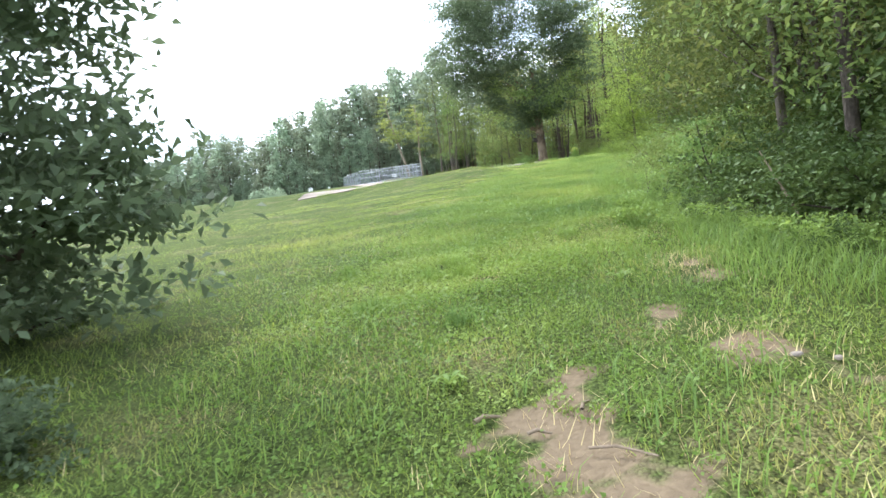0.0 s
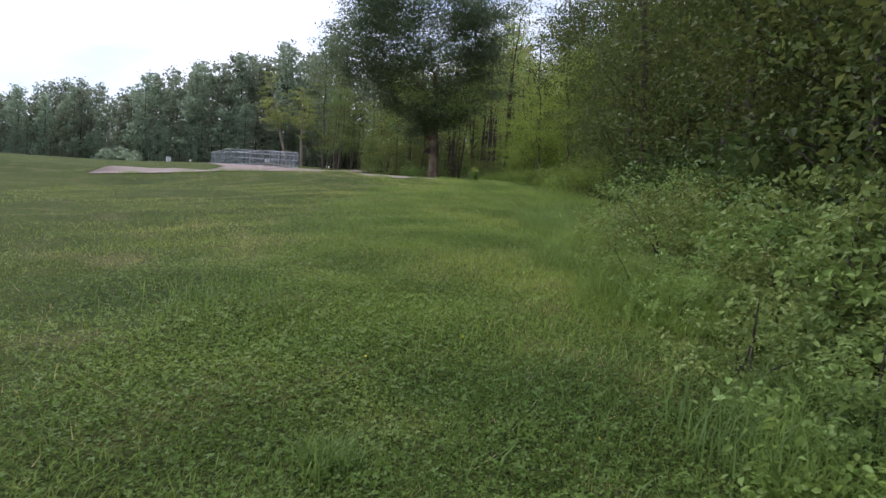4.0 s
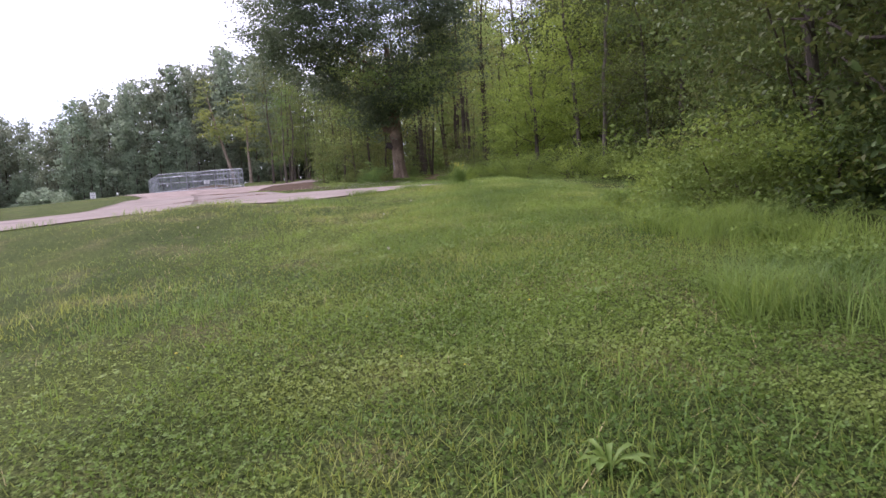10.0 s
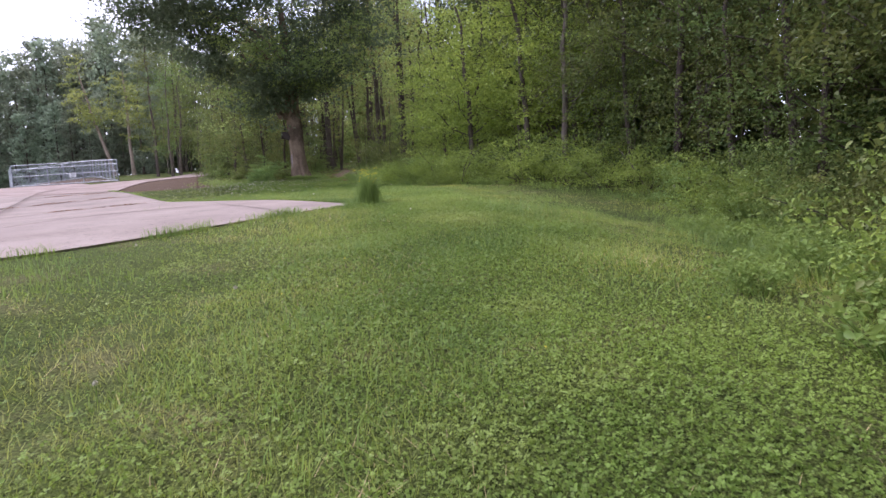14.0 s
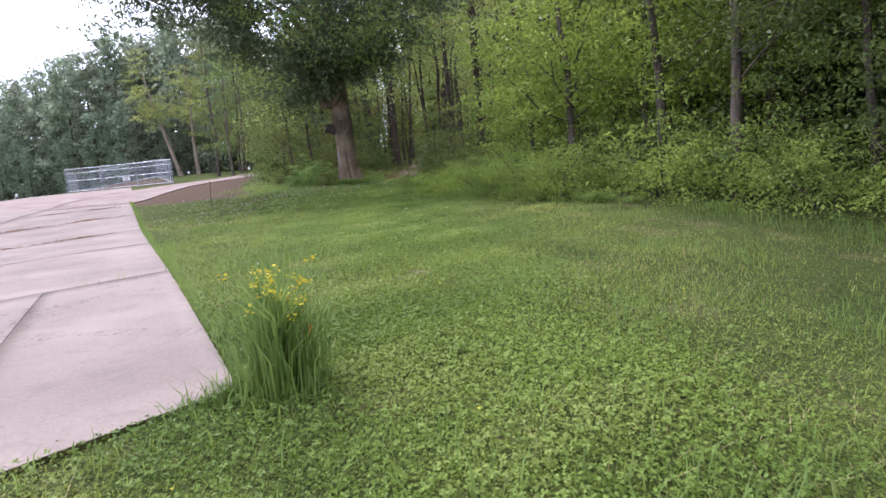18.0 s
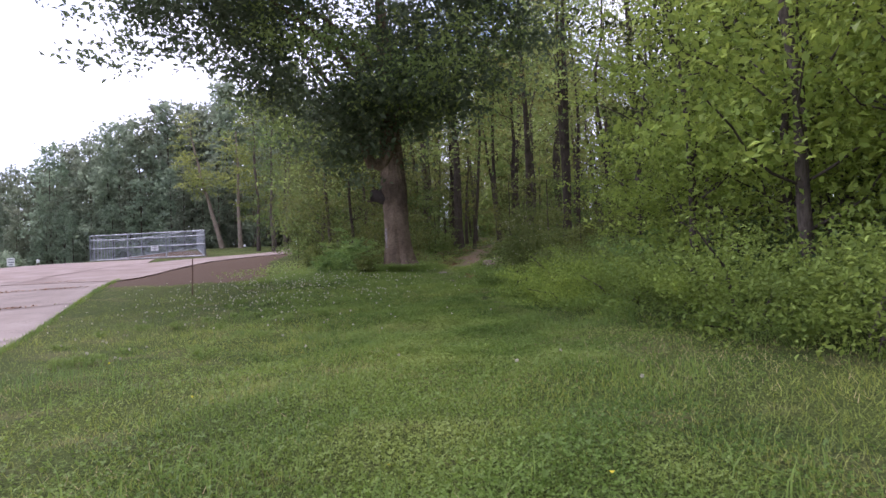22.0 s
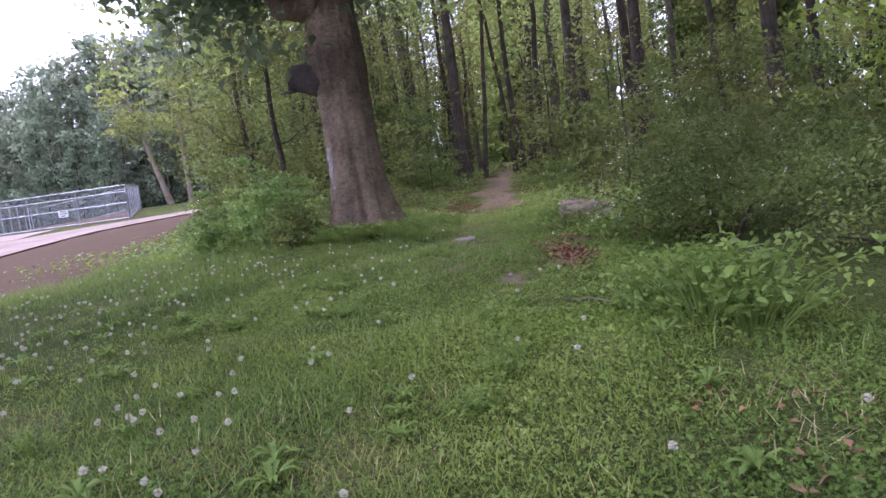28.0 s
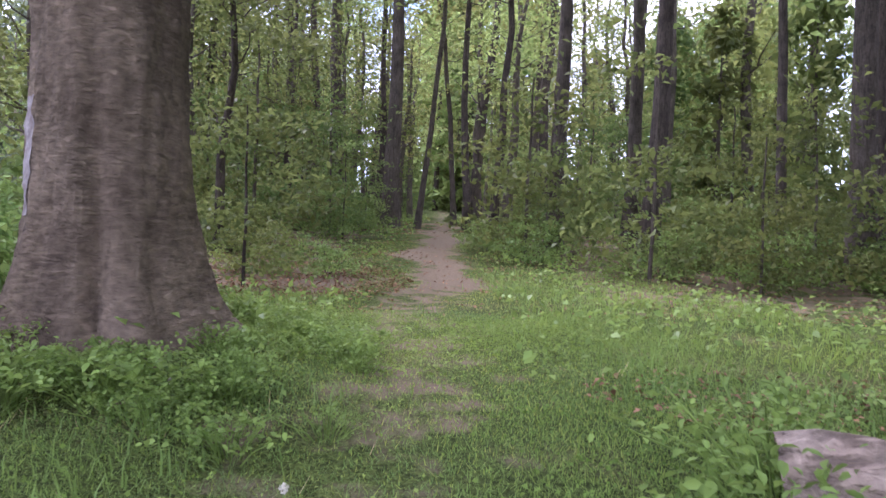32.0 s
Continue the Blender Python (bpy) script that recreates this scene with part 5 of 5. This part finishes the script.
def sign_on(name, x, y, z, w, h, turn, post, label, lines=0):
    root = tagged(new(name), label, "sign")
    root.matrix_basis = pose(x, y, float(ground(x, y)), 0, 0, turn)
    bm = bmesh.new()
    bmesh.ops.create_cube(bm, size=1, matrix=Matrix.Translation((0, 0, z)) @ Matrix.Diagonal((w, 0.012, h, 1)))
    bmesh.ops.bevel(bm, geom=bm.edges[:], offset=0.004, segments=1)
    board = part("panel", bm, M_WHITE, root)
    for k in range(lines):
        bm = bmesh.new()
        wide = w * (0.62, 0.7, 0.45, 0.55)[k % 4]
        bmesh.ops.create_cube(bm, size=1, matrix=Matrix.Translation((0.02 * (k % 2), -0.009, z + h * (0.3 - 0.6 * k / max(1, lines - 1)))) @ Matrix.Diagonal((wide, 0.004, h * 0.11, 1)))
        part("print_line", bm, M_PRINT, board)
    if post:
        v, f = tube([(0, 0.03, -0.2), (0, 0.03, z + h * 0.3)], [0.03, 0.03], 8)
        child("post", mesh_of("post", v, f, M_STEEL), root)
    return root


sign_on("gate_sign", -25.0, 93.2, 0.85, 0.6, 0.45, 6, False, "small white notice with grey print wired to the gate", 3)
sign_on("white_sign", -40.4, 98.3, 0.97, 0.62, 0.75, 20, True, "white sign board on a post in the grass", 3)
sign_on("white_sign", -64.7, 122.3, 1.2, 0.85, 0.9, 25, True, "white sign board on a post in the grass", 3)
cap = tagged(new("marker_post"), "dark marker post with a white cap in the grass", "post")
cap.location = (-36.5, 96.0, float(ground(-36.5, 96.0)))
v, f = tube([(0, 0, -0.2), (0, 0, 0.52)], [0.09, 0.08], 10)
child("shaft", mesh_of("shaft", v, f, M_RUST, True), cap)
v, f = tube([(0, 0, 0.5), (0, 0, 0.56), (0.02, 0, 0.74), (0.06, 0, 0.82), (0.06, 0, 0.83)], [0.1, 0.13, 0.13, 0.09, 0.01], 12)
child("cap", mesh_of("cap", v, f, M_WHITE, True), cap, "white rounded cap")

# steel stake beside the track
stake = tagged(new("marker_stake"), "thin rusty steel stake in the weeds", "stake")
stake.location = (-7.13, 55.25, float(ground(-7.13, 55.25)))
bar("shaft", (0, 0, -0.1), (0.03, 0, 0.95), 0.015, M_RUST, stake)

# ---- log, stones, sticks ----
log = tagged(new("log"), "weathered split log lying in the weeds", "log")
log.location = (1.1, 59.35, float(ground(1.1, 59.35)) + 0.1)
v, f = tube([(-0.36, 0.18, 0.12), (-0.4, 0.2, 0.13), (-0.33, 0.16, 0.13), (-0.2, 0.09, 0.12), (-0.05, 0.02, 0.09), (0.1, -0.04, 0.06), (0.25, -0.1, 0.02), (0.38, -0.16, -0.02), (0.45, -0.19, -0.05), (0.4, -0.17, -0.04)], [0.04, 0.1, 0.135, 0.14, 0.135, 0.13, 0.12, 0.1, 0.06, 0.02], 26, 0.2, 4)
v = v + 0.018 * np.array([[noise.noise(Vector(p) * 9), noise.noise(Vector(p) * 9 + Vector((7, 0, 0))), noise.noise(Vector(p) * 7 + Vector((0, 9, 0)))] for p in v])
child("bark", mesh_of("bark", v, f, M_WOOD, True), log)


def rock(x, y, a, b, c, turn, material, label, seed=0):
    root = tagged(new("stone"), label, "stone")
    root.matrix_basis = pose(x, y, float(ground(x, y)), 0, 0, turn)
    bm = bmesh.new()
    bmesh.ops.create_uvsphere(bm, u_segments=20, v_segments=12, radius=1)
    for q in bm.verts:
        k = 1 + 0.16 * noise.noise(q.co * 1.7 + Vector((seed, 0, 0)))
        q.co = Vector((max(-0.85, min(0.85, q.co.x)) * a * k, q.co.y * b * k, min(q.co.z, 0.75) * c * k + 0.02))
    for p in bm.faces:
        p.smooth = True
    part("block", bm, material, root)


rock(-0.62, 59.4, 0.16, 0.075, 0.05, 4, M_CUT, "flat pale stone sunk in the grass")
rock(-0.31, 56.55, 0.028, 0.024, 0.02, 30, M_CUT, "small pale stone on the trail", 2)
rock(-1.34, -6.83, 0.035, 0.022, 0.014, 20, M_CUT, "pale stone in the bare earth", 4)
rock(-1.18, -6.89, 0.028, 0.02, 0.012, 60, M_CUT, "pale stone in the bare earth", 6)
STICKS = [(-2.78, -7.3, 0.14, 40, 0.012), (-2.35, -7.25, 0.16, 75, 0.009), (-2.25, -7.75, 0.25, -20, 0.007), (-2.55, -7.5, 0.1, 10, 0.01), (-2.85, -6.2, 0.2, 60, 0.006), (-1.0, 20.9, 0.22, 20, 0.006), (0.07, 16.65, 0.24, 25, 0.007), (0.6, 50.74, 0.3, -38, 0.009), (0.15, 55.2, 0.5, -50, 0.008), (-1.6, 60.7, 0.45, 15, 0.012)]
for x, y, ln, turn, r in STICKS:
    st = tagged(new("stick"), "dry bare stick on the ground", "stick", "fallen sticks")
    st.matrix_basis = pose(x, y, float(ground(x, y)) + 0.02, 0, 0, turn)
    v, f = tube([(-ln / 2, 0, 0.01), (-ln * 0.1, ln * 0.05, 0.02), (ln / 2, 0, 0.0)], [r, r * 0.9, r * 0.5], 7, 0.1, 2)
    child("wood", mesh_of("wood", v, f, M_STICK, True), st)

dead = tagged(new("dead_branch"), "bare pale branch leaning in the thicket", "branch")
dead.location = (0.18, -2.66, float(ground(0.18, -2.66)))
v, f = tube([(0, 0, -0.08), (-0.06, 0.1, 0.2), (-0.15, 0.22, 0.45), (-0.26, 0.4, 0.8)], [0.022, 0.019, 0.014, 0.008], 7, 0.1, 3)
child("wood", mesh_of("wood", v, f, M_STICK, True), dead)

# marker flag in the tuft
flag = tagged(new("marker_flag"), "small orange marker flag in the grass", "flag")
flag.location = (-0.4, 32.45, float(ground(-0.4, 32.45)))
bar("wire", (0, 0, -0.05), (0, 0, 0.2), 0.003, M_STEEL, flag)
bm = bmesh.new()
bmesh.ops.create_cube(bm, size=1, matrix=Matrix.Translation((0.03, 0, 0.17)) @ Matrix.Diagonal((0.06, 0.003, 0.07, 1)))
part("cloth", bm, M_ORANGE, flag)


# ---- grass ----
def scatter(n, x0, x1, y0, y1, rng, keep):
    x, y = rng.uniform(x0, x1, n), rng.uniform(y0, y1, n)
    k = keep(x, y, rng.uniform(0, 1, n))
    return x[k], y[k]


def blades(x, y, height, width, rng, lean=0.5, curl=0.4, bent=False):
    """Grass blades: slim leaning slivers, or arching ones in two lengths."""
    n = len(x)
    z = ground(x, y)
    az = rng.uniform(0, 6.28, n)
    h = height * rng.uniform(0.45, 1.3, n)
    d = np.stack([np.cos(az), np.sin(az), 0 * az], 1)
    s = np.stack([-np.sin(az), np.cos(az), 0 * az], 1)
    base = np.stack([x, y, z - 0.01], 1)
    bend = (rng.uniform(0.1, lean, n) * h)[:, None]
    hw = (width * rng.uniform(0.7, 1.3, n) / 2)[:, None]
    up = np.stack([0 * h, 0 * h, h], 1)
    if not bent:
        v = np.stack([base - s * hw, base + s * hw, base + d * bend * 0.6 + up * 0.6 + s * hw * 0.9, base + d * bend + up], 1)
        return v.reshape(-1, 3), np.arange(4 * n).reshape(-1, 4)
    mid = base + d * bend * curl + up * 0.62
    tip = base + d * bend * 1.5 + up * 0.95
    v = np.stack([base - s * hw, base + s * hw, mid + s * hw * 0.8, mid - s * hw * 0.8, tip + s * hw * 0.15, tip - s * hw * 0.15], 1)
    f = np.arange(n)[:, None, None] * 6 + np.array([[0, 1, 2, 3], [3, 2, 4, 5]])[None]
    return v.reshape(-1, 3), f.reshape(-1, 4)


def patch(x, y, scale, seed):
    """Smooth patchiness between 0 and 1."""
    a = np.sin(x * scale + seed) + np.sin(y * scale * 0.8 - seed * 2) + np.sin((x + y) * scale * 0.6 + seed * 3) + 0.8 * np.sin((x * 1.7 - y * 1.3) * scale + seed)
    return np.clip(0.5 + a / 5, 0, 1)


def open_ground(x, y):
    lo, hi = track_sides(y)
    return (x < edge_x(y) + 0.6) & ~on_slab(x, y) & ~((y > 63.5) & (x < hi) & (x > lo)) & ((x - BIG[0]) ** 2 + (y - BIG[1]) ** 2 > 0.4) & (soil_amount(x, y) < np.random.uniform(0.2, 0.75, x.shape))


def near_trail(x, y, u, k=1.0):
    d = np.abs(x - trail_x(np.minimum(y, 61)))
    return u < k * np.where(d < 2.0, 1.0, np.where(d < 4, 0.5, np.where(d < 7, 0.22, 0.12)))


np.random.seed(3)
x, y = scatter(1900000, -13, 8.5, -10.5, 74, rng, lambda x, y, u: open_ground(x, y) & near_trail(x, y, u, 0.35 + 0.75 * (1 - patch(x, y, 1.3, 7))))
v, f = blades(x, y, np.where(y > 55, 0.035, 0.026 + 0.05 * np.maximum(1 - patch(x, y, 1.3, 7), 0.6 * np.clip(-y / 6, 0, 1))), 0.0055, rng, 1.9)
tagged(new("grass", mesh_of("grass", v, f, M_GRASS)), "short rough meadow grass", "grass", kind="stuff")

x, y = scatter(170000, -5, 8, -9, 70, rng, lambda x, y, u: open_ground(x, y) & (u < patch(x, y, 2.3, 5) ** 4 * 1.6))
for tx, ty in ((-3.28, -3.77), (-3.43, -3.2), (-3.63, -3.69), (-4.64, -3.04), (-3.1, -5.6), (-3.9, -5.0), (-2.2, -1.8), (-3.0, 0.6)):
    x, y = np.concatenate([x, tx + rng.normal(0, 0.07, 140)]), np.concatenate([y, ty + rng.normal(0, 0.07, 140)])
v, f = blades(x, y, 0.14, 0.008, rng, 0.9, 0.35, True)
tagged(new("grass_tufts", mesh_of("grass_tufts", v, f, M_TALL)), "longer tufts among the meadow grass", "grass", kind="stuff")


def tall_zone(x, y, u):
    d = edge_x(y) - x + 0.9 * patch(x, y, 1.9, 6) - 0.45
    a = (d > -1.1) & (d < np.where(y > 8, 0.5, np.where(y < 3, 0.05, 0.2))) & (y > -7) & (y < 22) & (u < np.where(y < 3, 0.5, 0.8) * patch(x, y, 2.6, 3) ** 2 + 0.03)
    a = a | ((x > edge_x(y) - 0.35) & (x < edge_x(y) + 1.6) & (y > 10.6) & (y < 20.2) & (u < 0.35 * patch(x, y, 2.3, 4) + 0.12))
    b = (y > 60) & (y < 69) & (x > 0.9) & (x < edge_x(y) + 0.5) & (u < 0.1)
    c = (d > -0.5) & (d < 0.2) & (y >= 22) & (y < 52) & (u < 0.08)
    e = ((np.hypot(x - 2.3, y - 29.8) < 0.8) & (u < 0.12)) | ((y > 22.5) & (y < 32) & (d > -0.2) & (d < 2.2) & (x > 2.4) & (u < 0.3 * patch(x, y, 2.0, 2) ** 2))
    g = (x < -3.4) & (x > -7) & (y > 58) & (y < 68) & (u < 0.2)
    return (a | b | c | e | g) & ~on_slab(x, y)


x, y = scatter(1500000, -7, 8.5, -6, 69, rng, tall_zone)
v, f = blades(x, y, np.where(y > 55, 0.16, np.where(y < 2, 0.75, 1) * (0.18 + 0.2 * patch(x, y, 2.1, 9))), 0.007, rng, 1.5, 0.35, True)
tagged(new("tall_grass", mesh_of("tall_grass", v, f, M_TALL)), "tall bright green grass along the thicket", "grass", kind="stuff")

# fine lawn where the trail begins
x, y = scatter(420000, -3.6, 2.2, 52, 64.5, rng, lambda x, y, u: open_ground(x, y) & (u < np.clip((y - 51.5) / 3, 0, 1) * np.clip(1.3 - np.abs(x - trail_x(y)) / 2.6, 0, 0.6)))
v, f = blades(x, y, 0.036, 0.0045, rng, 1.8)
tagged(new("fine_grass", mesh_of("fine_grass", v, f, M_TALL)), "short fine grass worn by feet", "grass", kind="stuff")

# dry straw
x, y = scatter(260000, -6, 5, -9.5, 62, rng, lambda x, y, u: open_ground(x, y) & near_trail(x, y, u, 1.0) & (rng.uniform(0, 1, x.shape) < 0.4 * patch(x, y, 1.7, 4) ** 3))
for tx, ty, r, n in ((-1.36, -3.7, 0.16, 90), (-1.32, -4.2, 0.2, 160), (-1.3, -4.65, 0.22, 150), (-1.6, -6.2, 0.22, 160), (-1.2, -6.95, 0.25, 160), (-2.45, -7.6, 0.25, 120), (-3.05, -4.2, 0.14, 60), (0.45, 53.0, 0.25, 160), (2.2, 44.5, 0.9, 500), (1.2, 46.5, 0.8, 350)):
    x, y = np.concatenate([x, tx + rng.normal(0, r, n)]), np.concatenate([y, ty + rng.normal(0, r, n)])
v, f = blades(x, y, 0.07, 0.005, rng, 2.2)
tagged(new("dry_grass", mesh_of("dry_grass", v, f, M_STRAW)), "dead straw-coloured blades among the green", "grass", kind="stuff")

# weeds along the edges of the concrete
u, w = rng.uniform(0, 1, 7000) ** 1.3, rng.normal(0, 0.07, 7000)
keep = rng.uniform(0.35, 1.0, 7000) < patch(u * 60, u * 27, 1.0, 1)
u, w = u[keep], w[keep]
W0 = u * 16
K0 = 0.02 + np.abs(w) + skew(W0)
x, y = SLAB_A.x - W0 * SLAB_D.y - SLAB_D.x * K0, SLAB_A.y + W0 * SLAB_D.x - SLAB_D.y * K0
u2, w2 = rng.uniform(0, 36, 4500), 0.01 + np.abs(rng.normal(0, 0.06, 4500))
x = np.concatenate([x, SLAB_A.x + u2 * SLAB_D.x + w2 * SLAB_D.y])
y = np.concatenate([y, SLAB_A.y + u2 * SLAB_D.y - w2 * SLAB_D.x])
jv = rng.uniform(0, 1, 900) ** 1.5
ju = np.array(slab_u)[rng.randint(1, 8, 900)]
jk = patch(jv * 40 + ju, ju * 3, 1.0, 2) > 0.58
jx, jy = slab_where(ju[jk], jv[jk])
x, y = np.concatenate([x, jx]), np.concatenate([y, jy])
v, f = blades(x, y, np.concatenate([np.full(len(W0), 0.15), np.full(4500, 0.11), np.full(len(jx), 0.09)]), 0.007, rng, 0.8, 0.3, True)
tagged(new("slab_weeds", mesh_of("slab_weeds", v, f, M_TALL)), "ragged grass along the concrete edge", "grass", kind="stuff")

# dead weeds and leaves caught in the joints of the concrete
du = np.repeat(np.array([17.9, 17.9, 24.2, 24.2, 24.2, 30.5, 30.5, 36.8]), 100)
dv = np.repeat(np.array([1.6, 3.4, 1.5, 3.6, 5.6, 1.3, 3.0, 2.2]), 100)
dx, dy = slab_where(du + rng.normal(0, 0.09, du.shape), (dv + rng.normal(0, 0.42, dv.shape)) / slab_width(du))
lv, lf = leaves(np.stack([dx, dy, ground(dx, dy) + 0.035 + rng.uniform(0.0, 0.03, dx.shape)], 1), 0.07, rng, up=1.4, narrow=0.5)
tagged(new("joint_debris", mesh_of("joint_debris", lv, lf, M_LITTER)), "brown dead weeds lodged in the concrete joints", "debris", kind="stuff")

# tuft with yellow flowers at the corner of the concrete
tuft = tagged(new("grass_tuft"), "tall grass tuft with yellow flowers at the concrete corner", "grass tuft")
n = 480
r, a = np.abs(rng.normal(0, 0.13, n)), rng.uniform(0, 6.28, n)
v, f = blades(-0.42 + r * np.cos(a), 31.9 + r * np.sin(a), 0.68 * np.clip(1 - 1.9 * r, 0.25, 1), 0.011, rng, 0.55, 0.3, True)
child("leafage", mesh_of("leafage", v, f, M_TALL), tuft)
fx, fy = rng.normal(-0.42, 0.1, 30), rng.normal(31.95, 0.1, 30)
fz = ground(fx, fy) + rng.uniform(0.4, 0.66, 30)
sv = [tube([(p, q, float(ground(p, q))), (p, q, s)], [0.003, 0.002], 4) for p, q, s in zip(fx, fy, fz)]
v, f = merge(sv)
child("stalk", mesh_of("stalk", v, f, M_TALL), tuft)
lv, lf = leaves(clumps(np.stack([fx, fy, fz], 1), 0.018, 0.7, 9, rng), 0.022, rng, up=0.8, narrow=0.9)
child("blossom", mesh_of("blossom", lv, lf, M_YELLOW), tuft, "small yellow petals")

# clover
x, y = scatter(520000, -5.5, 4, -9.5, 64, rng, lambda x, y, u: open_ground(x, y) & near_trail(x, y, u, (0.1 + 0.75 * patch(x, y, 1.3, 7)) * np.where((y > 58) | ((y > 55.0) & (np.abs(x - trail_x(y)) < 1.2)), 0.25, np.clip((y + 10) / 8, 0.15, 1.0))) & (np.abs(x - trail_x(y)) < 3))
n = len(x)
z = ground(x, y) + rng.uniform(0.03, 0.09, n)
az = rng.uniform(0, 6.28, n)
s = rng.uniform(0.009, 0.019, n)
tilt = rng.normal(0, 0.35, (n, 2))
quads = []
for k in range(3):
    a = az + k * 2.094
    d = np.stack([np.cos(a), np.sin(a), tilt[:, 0] * np.cos(a) + tilt[:, 1] * np.sin(a)], 1)
    e = np.stack([-np.sin(a), np.cos(a), -tilt[:, 0] * np.sin(a) + tilt[:, 1] * np.cos(a)], 1)
    c = np.stack([x, y, z], 1)
    quads.append(np.stack([c, c + (d * 0.62 + e * 0.48) * s[:, None], c + d * s[:, None] * 1.05 + [0, 0, 0.002], c + (d * 0.62 - e * 0.48) * s[:, None]], 1))
v = np.stack(quads, 1).reshape(-1, 3)
tagged(new("clover", mesh_of("clover", v, np.arange(len(v)).reshape(-1, 4), M_CLOVER)), "clover leaves carpeting the meadow", "clover", kind="stuff")

# small leaves that close the carpet
px, py = [], []
for n, reach in ((1700000, 2.0), (1000000, 5.0)):
    y = rng.uniform(-9.8, 64, n)
    off = rng.uniform(-reach, reach, n)
    x = trail_x(np.minimum(y, 61)) + off
    share = np.where((y > 58) | ((y > 55.0) & (np.abs(off) < 1.2)), 0.25, np.clip((y + 11) / 8, 0.3, 1.0)) * np.clip(1.15 - np.abs(off) / reach, 0, 1)
    k = open_ground(x, y) & (rng.uniform(0, 1, n) < share * (0.15 + 0.6 * patch(x, y, 1.3, 7)))
    px.append(x[k])
    py.append(y[k])
x, y = np.concatenate(px), np.concatenate(py)
lv, lf = leaves(np.stack([x, y, ground(x, y) + rng.uniform(0.004, 0.05, len(x))], 1), 0.0195, rng, up=0.7, narrow=0.85)
tagged(new("clover_carpet", mesh_of("clover_carpet", lv, lf, M_CLOVER)), "dense carpet of small clover leaflets", "clover", kind="stuff")

# low leaves on the woodland floor
x, y = scatter(60000, -9, 16, 61, 96, rng, lambda x, y, u: (np.hypot((x + 1.7) / 1.5, (y - 67.4) / 2.2) > 1) & (np.abs(x - trail_x(y)) > 0.7) & (x > track_sides(y)[1] + 3.4) & (u < patch(x, y, 1.3, 4)) & ((x - BIG[0]) ** 2 + (y - BIG[1]) ** 2 > 0.5))
lv, lf = leaves(np.stack([x, y, ground(x, y) + rng.uniform(0.03, 0.28, len(x))], 1), 0.085, rng, up=0.9, narrow=0.6)
tagged(new("undergrowth", mesh_of("undergrowth", lv, lf, M_LEAF_WEED)), "low leafy undergrowth on the woodland floor", "undergrowth", kind="stuff")


# fallen leaves
def litter_zone(x, y, u):
    a = np.hypot((x - 0.37) / 0.3, (y - 57.3) / 0.85) < (1 + 0.35 * np.sin(9 * x + 5 * y)) * (u < 0.95)
    b = (np.hypot(x - 1.2, y - 58.4) < 0.5)
    c = (y > 64) & (x > track_sides(y)[1] + 4) & (u < np.where(np.abs(x - trail_x(y)) < 0.6, 0.08, 0.25) * patch(x, y, 1.1, 8))
    e = (np.hypot((x + 1.7) / 1.7, (y - 67.4) / 2.6) < 1) & (u < 0.8)
    g = (np.hypot((x - 1.7) / 1.2, (y - 61.2) / 0.6) < 1) & (u < 0.45)
    k = (np.hypot((x - 0.5) / 0.4, (y - 53.1) / 1.3) < 1) & (u < 0.3 * patch(x, y, 4.0, 2))
    m = np.hypot((x - 0.75) / 0.5, (y - 58.4) / 0.38) < 1
    return a | b | c | e | g | k | m


x, y = scatter(230000, -8, 14, 51.5, 88, rng, litter_zone)
x, y = np.concatenate([x, rng.normal(0.37, 0.13, 420)]), np.concatenate([y, rng.normal(57.35, 0.42, 420)])
lv, lf = leaves(np.stack([x, y, ground(x, y) + rng.uniform(0.012, 0.05, len(x))], 1), 0.05, rng, up=1.8, narrow=0.62)
tagged(new("leaf_litter", mesh_of("leaf_litter", lv, lf, M_LITTER)), "brown fallen leaves", "leaf litter", kind="stuff")


# dandelion clocks and small flowers
n = 640
x = np.concatenate([rng.normal(-4.5, 1.9, n), rng.uniform(-6, 5, 34)])
y = np.concatenate([rng.normal(54.8, 3.4, n), rng.uniform(10, 46, 34)])
k = open_ground(x, y) & (x < 2.5) & (np.abs(x - trail_x(y)) > 0.25) & (y < 61)
x, y = x[k], y[k]
z = ground(x, y) + rng.uniform(0.08, 0.2, len(x))
hair = rng.normal(size=(len(x), 46, 3))
hair /= np.linalg.norm(hair, axis=2)[:, :, None]
hair = np.stack([x, y, z], 1)[:, None, :] + hair * rng.uniform(0.01, 0.015, (len(x), 1, 1)) * rng.uniform(0.75, 1.1, (len(x), 46, 1))
v, f = leaves(hair.reshape(-1, 3), 0.014, rng, up=0.0, narrow=0.6)
tagged(new("dandelion_clocks", mesh_of("dandelion_clocks", v, f, M_CLOCK)), "white dandelion seed heads in the grass", "dandelions", kind="stuff")
v, f = merge([tube([(a, b, c - 0.16), (a, b, c)], [0.003, 0.0025], 4) for a, b, c in zip(x, y, z)])
tagged(new("dandelion_stalks", mesh_of("dandelion_stalks", v, f, M_TALL)), "thin dandelion stalks", "dandelions", kind="stuff")
x, y = scatter(900, -4, 4, -2, 58, rng, lambda x, y, u: open_ground(x, y) & (u < 0.35 * patch(x, y, 0.5, 3)))
lv, lf = leaves(np.stack([x, y, ground(x, y) + 0.1], 1), 0.022, rng, up=1.5, narrow=0.9)
tagged(new("yellow_flowers", mesh_of("yellow_flowers", lv, lf, M_YELLOW)), "tiny yellow flowers in the grass", "flowers", kind="stuff")
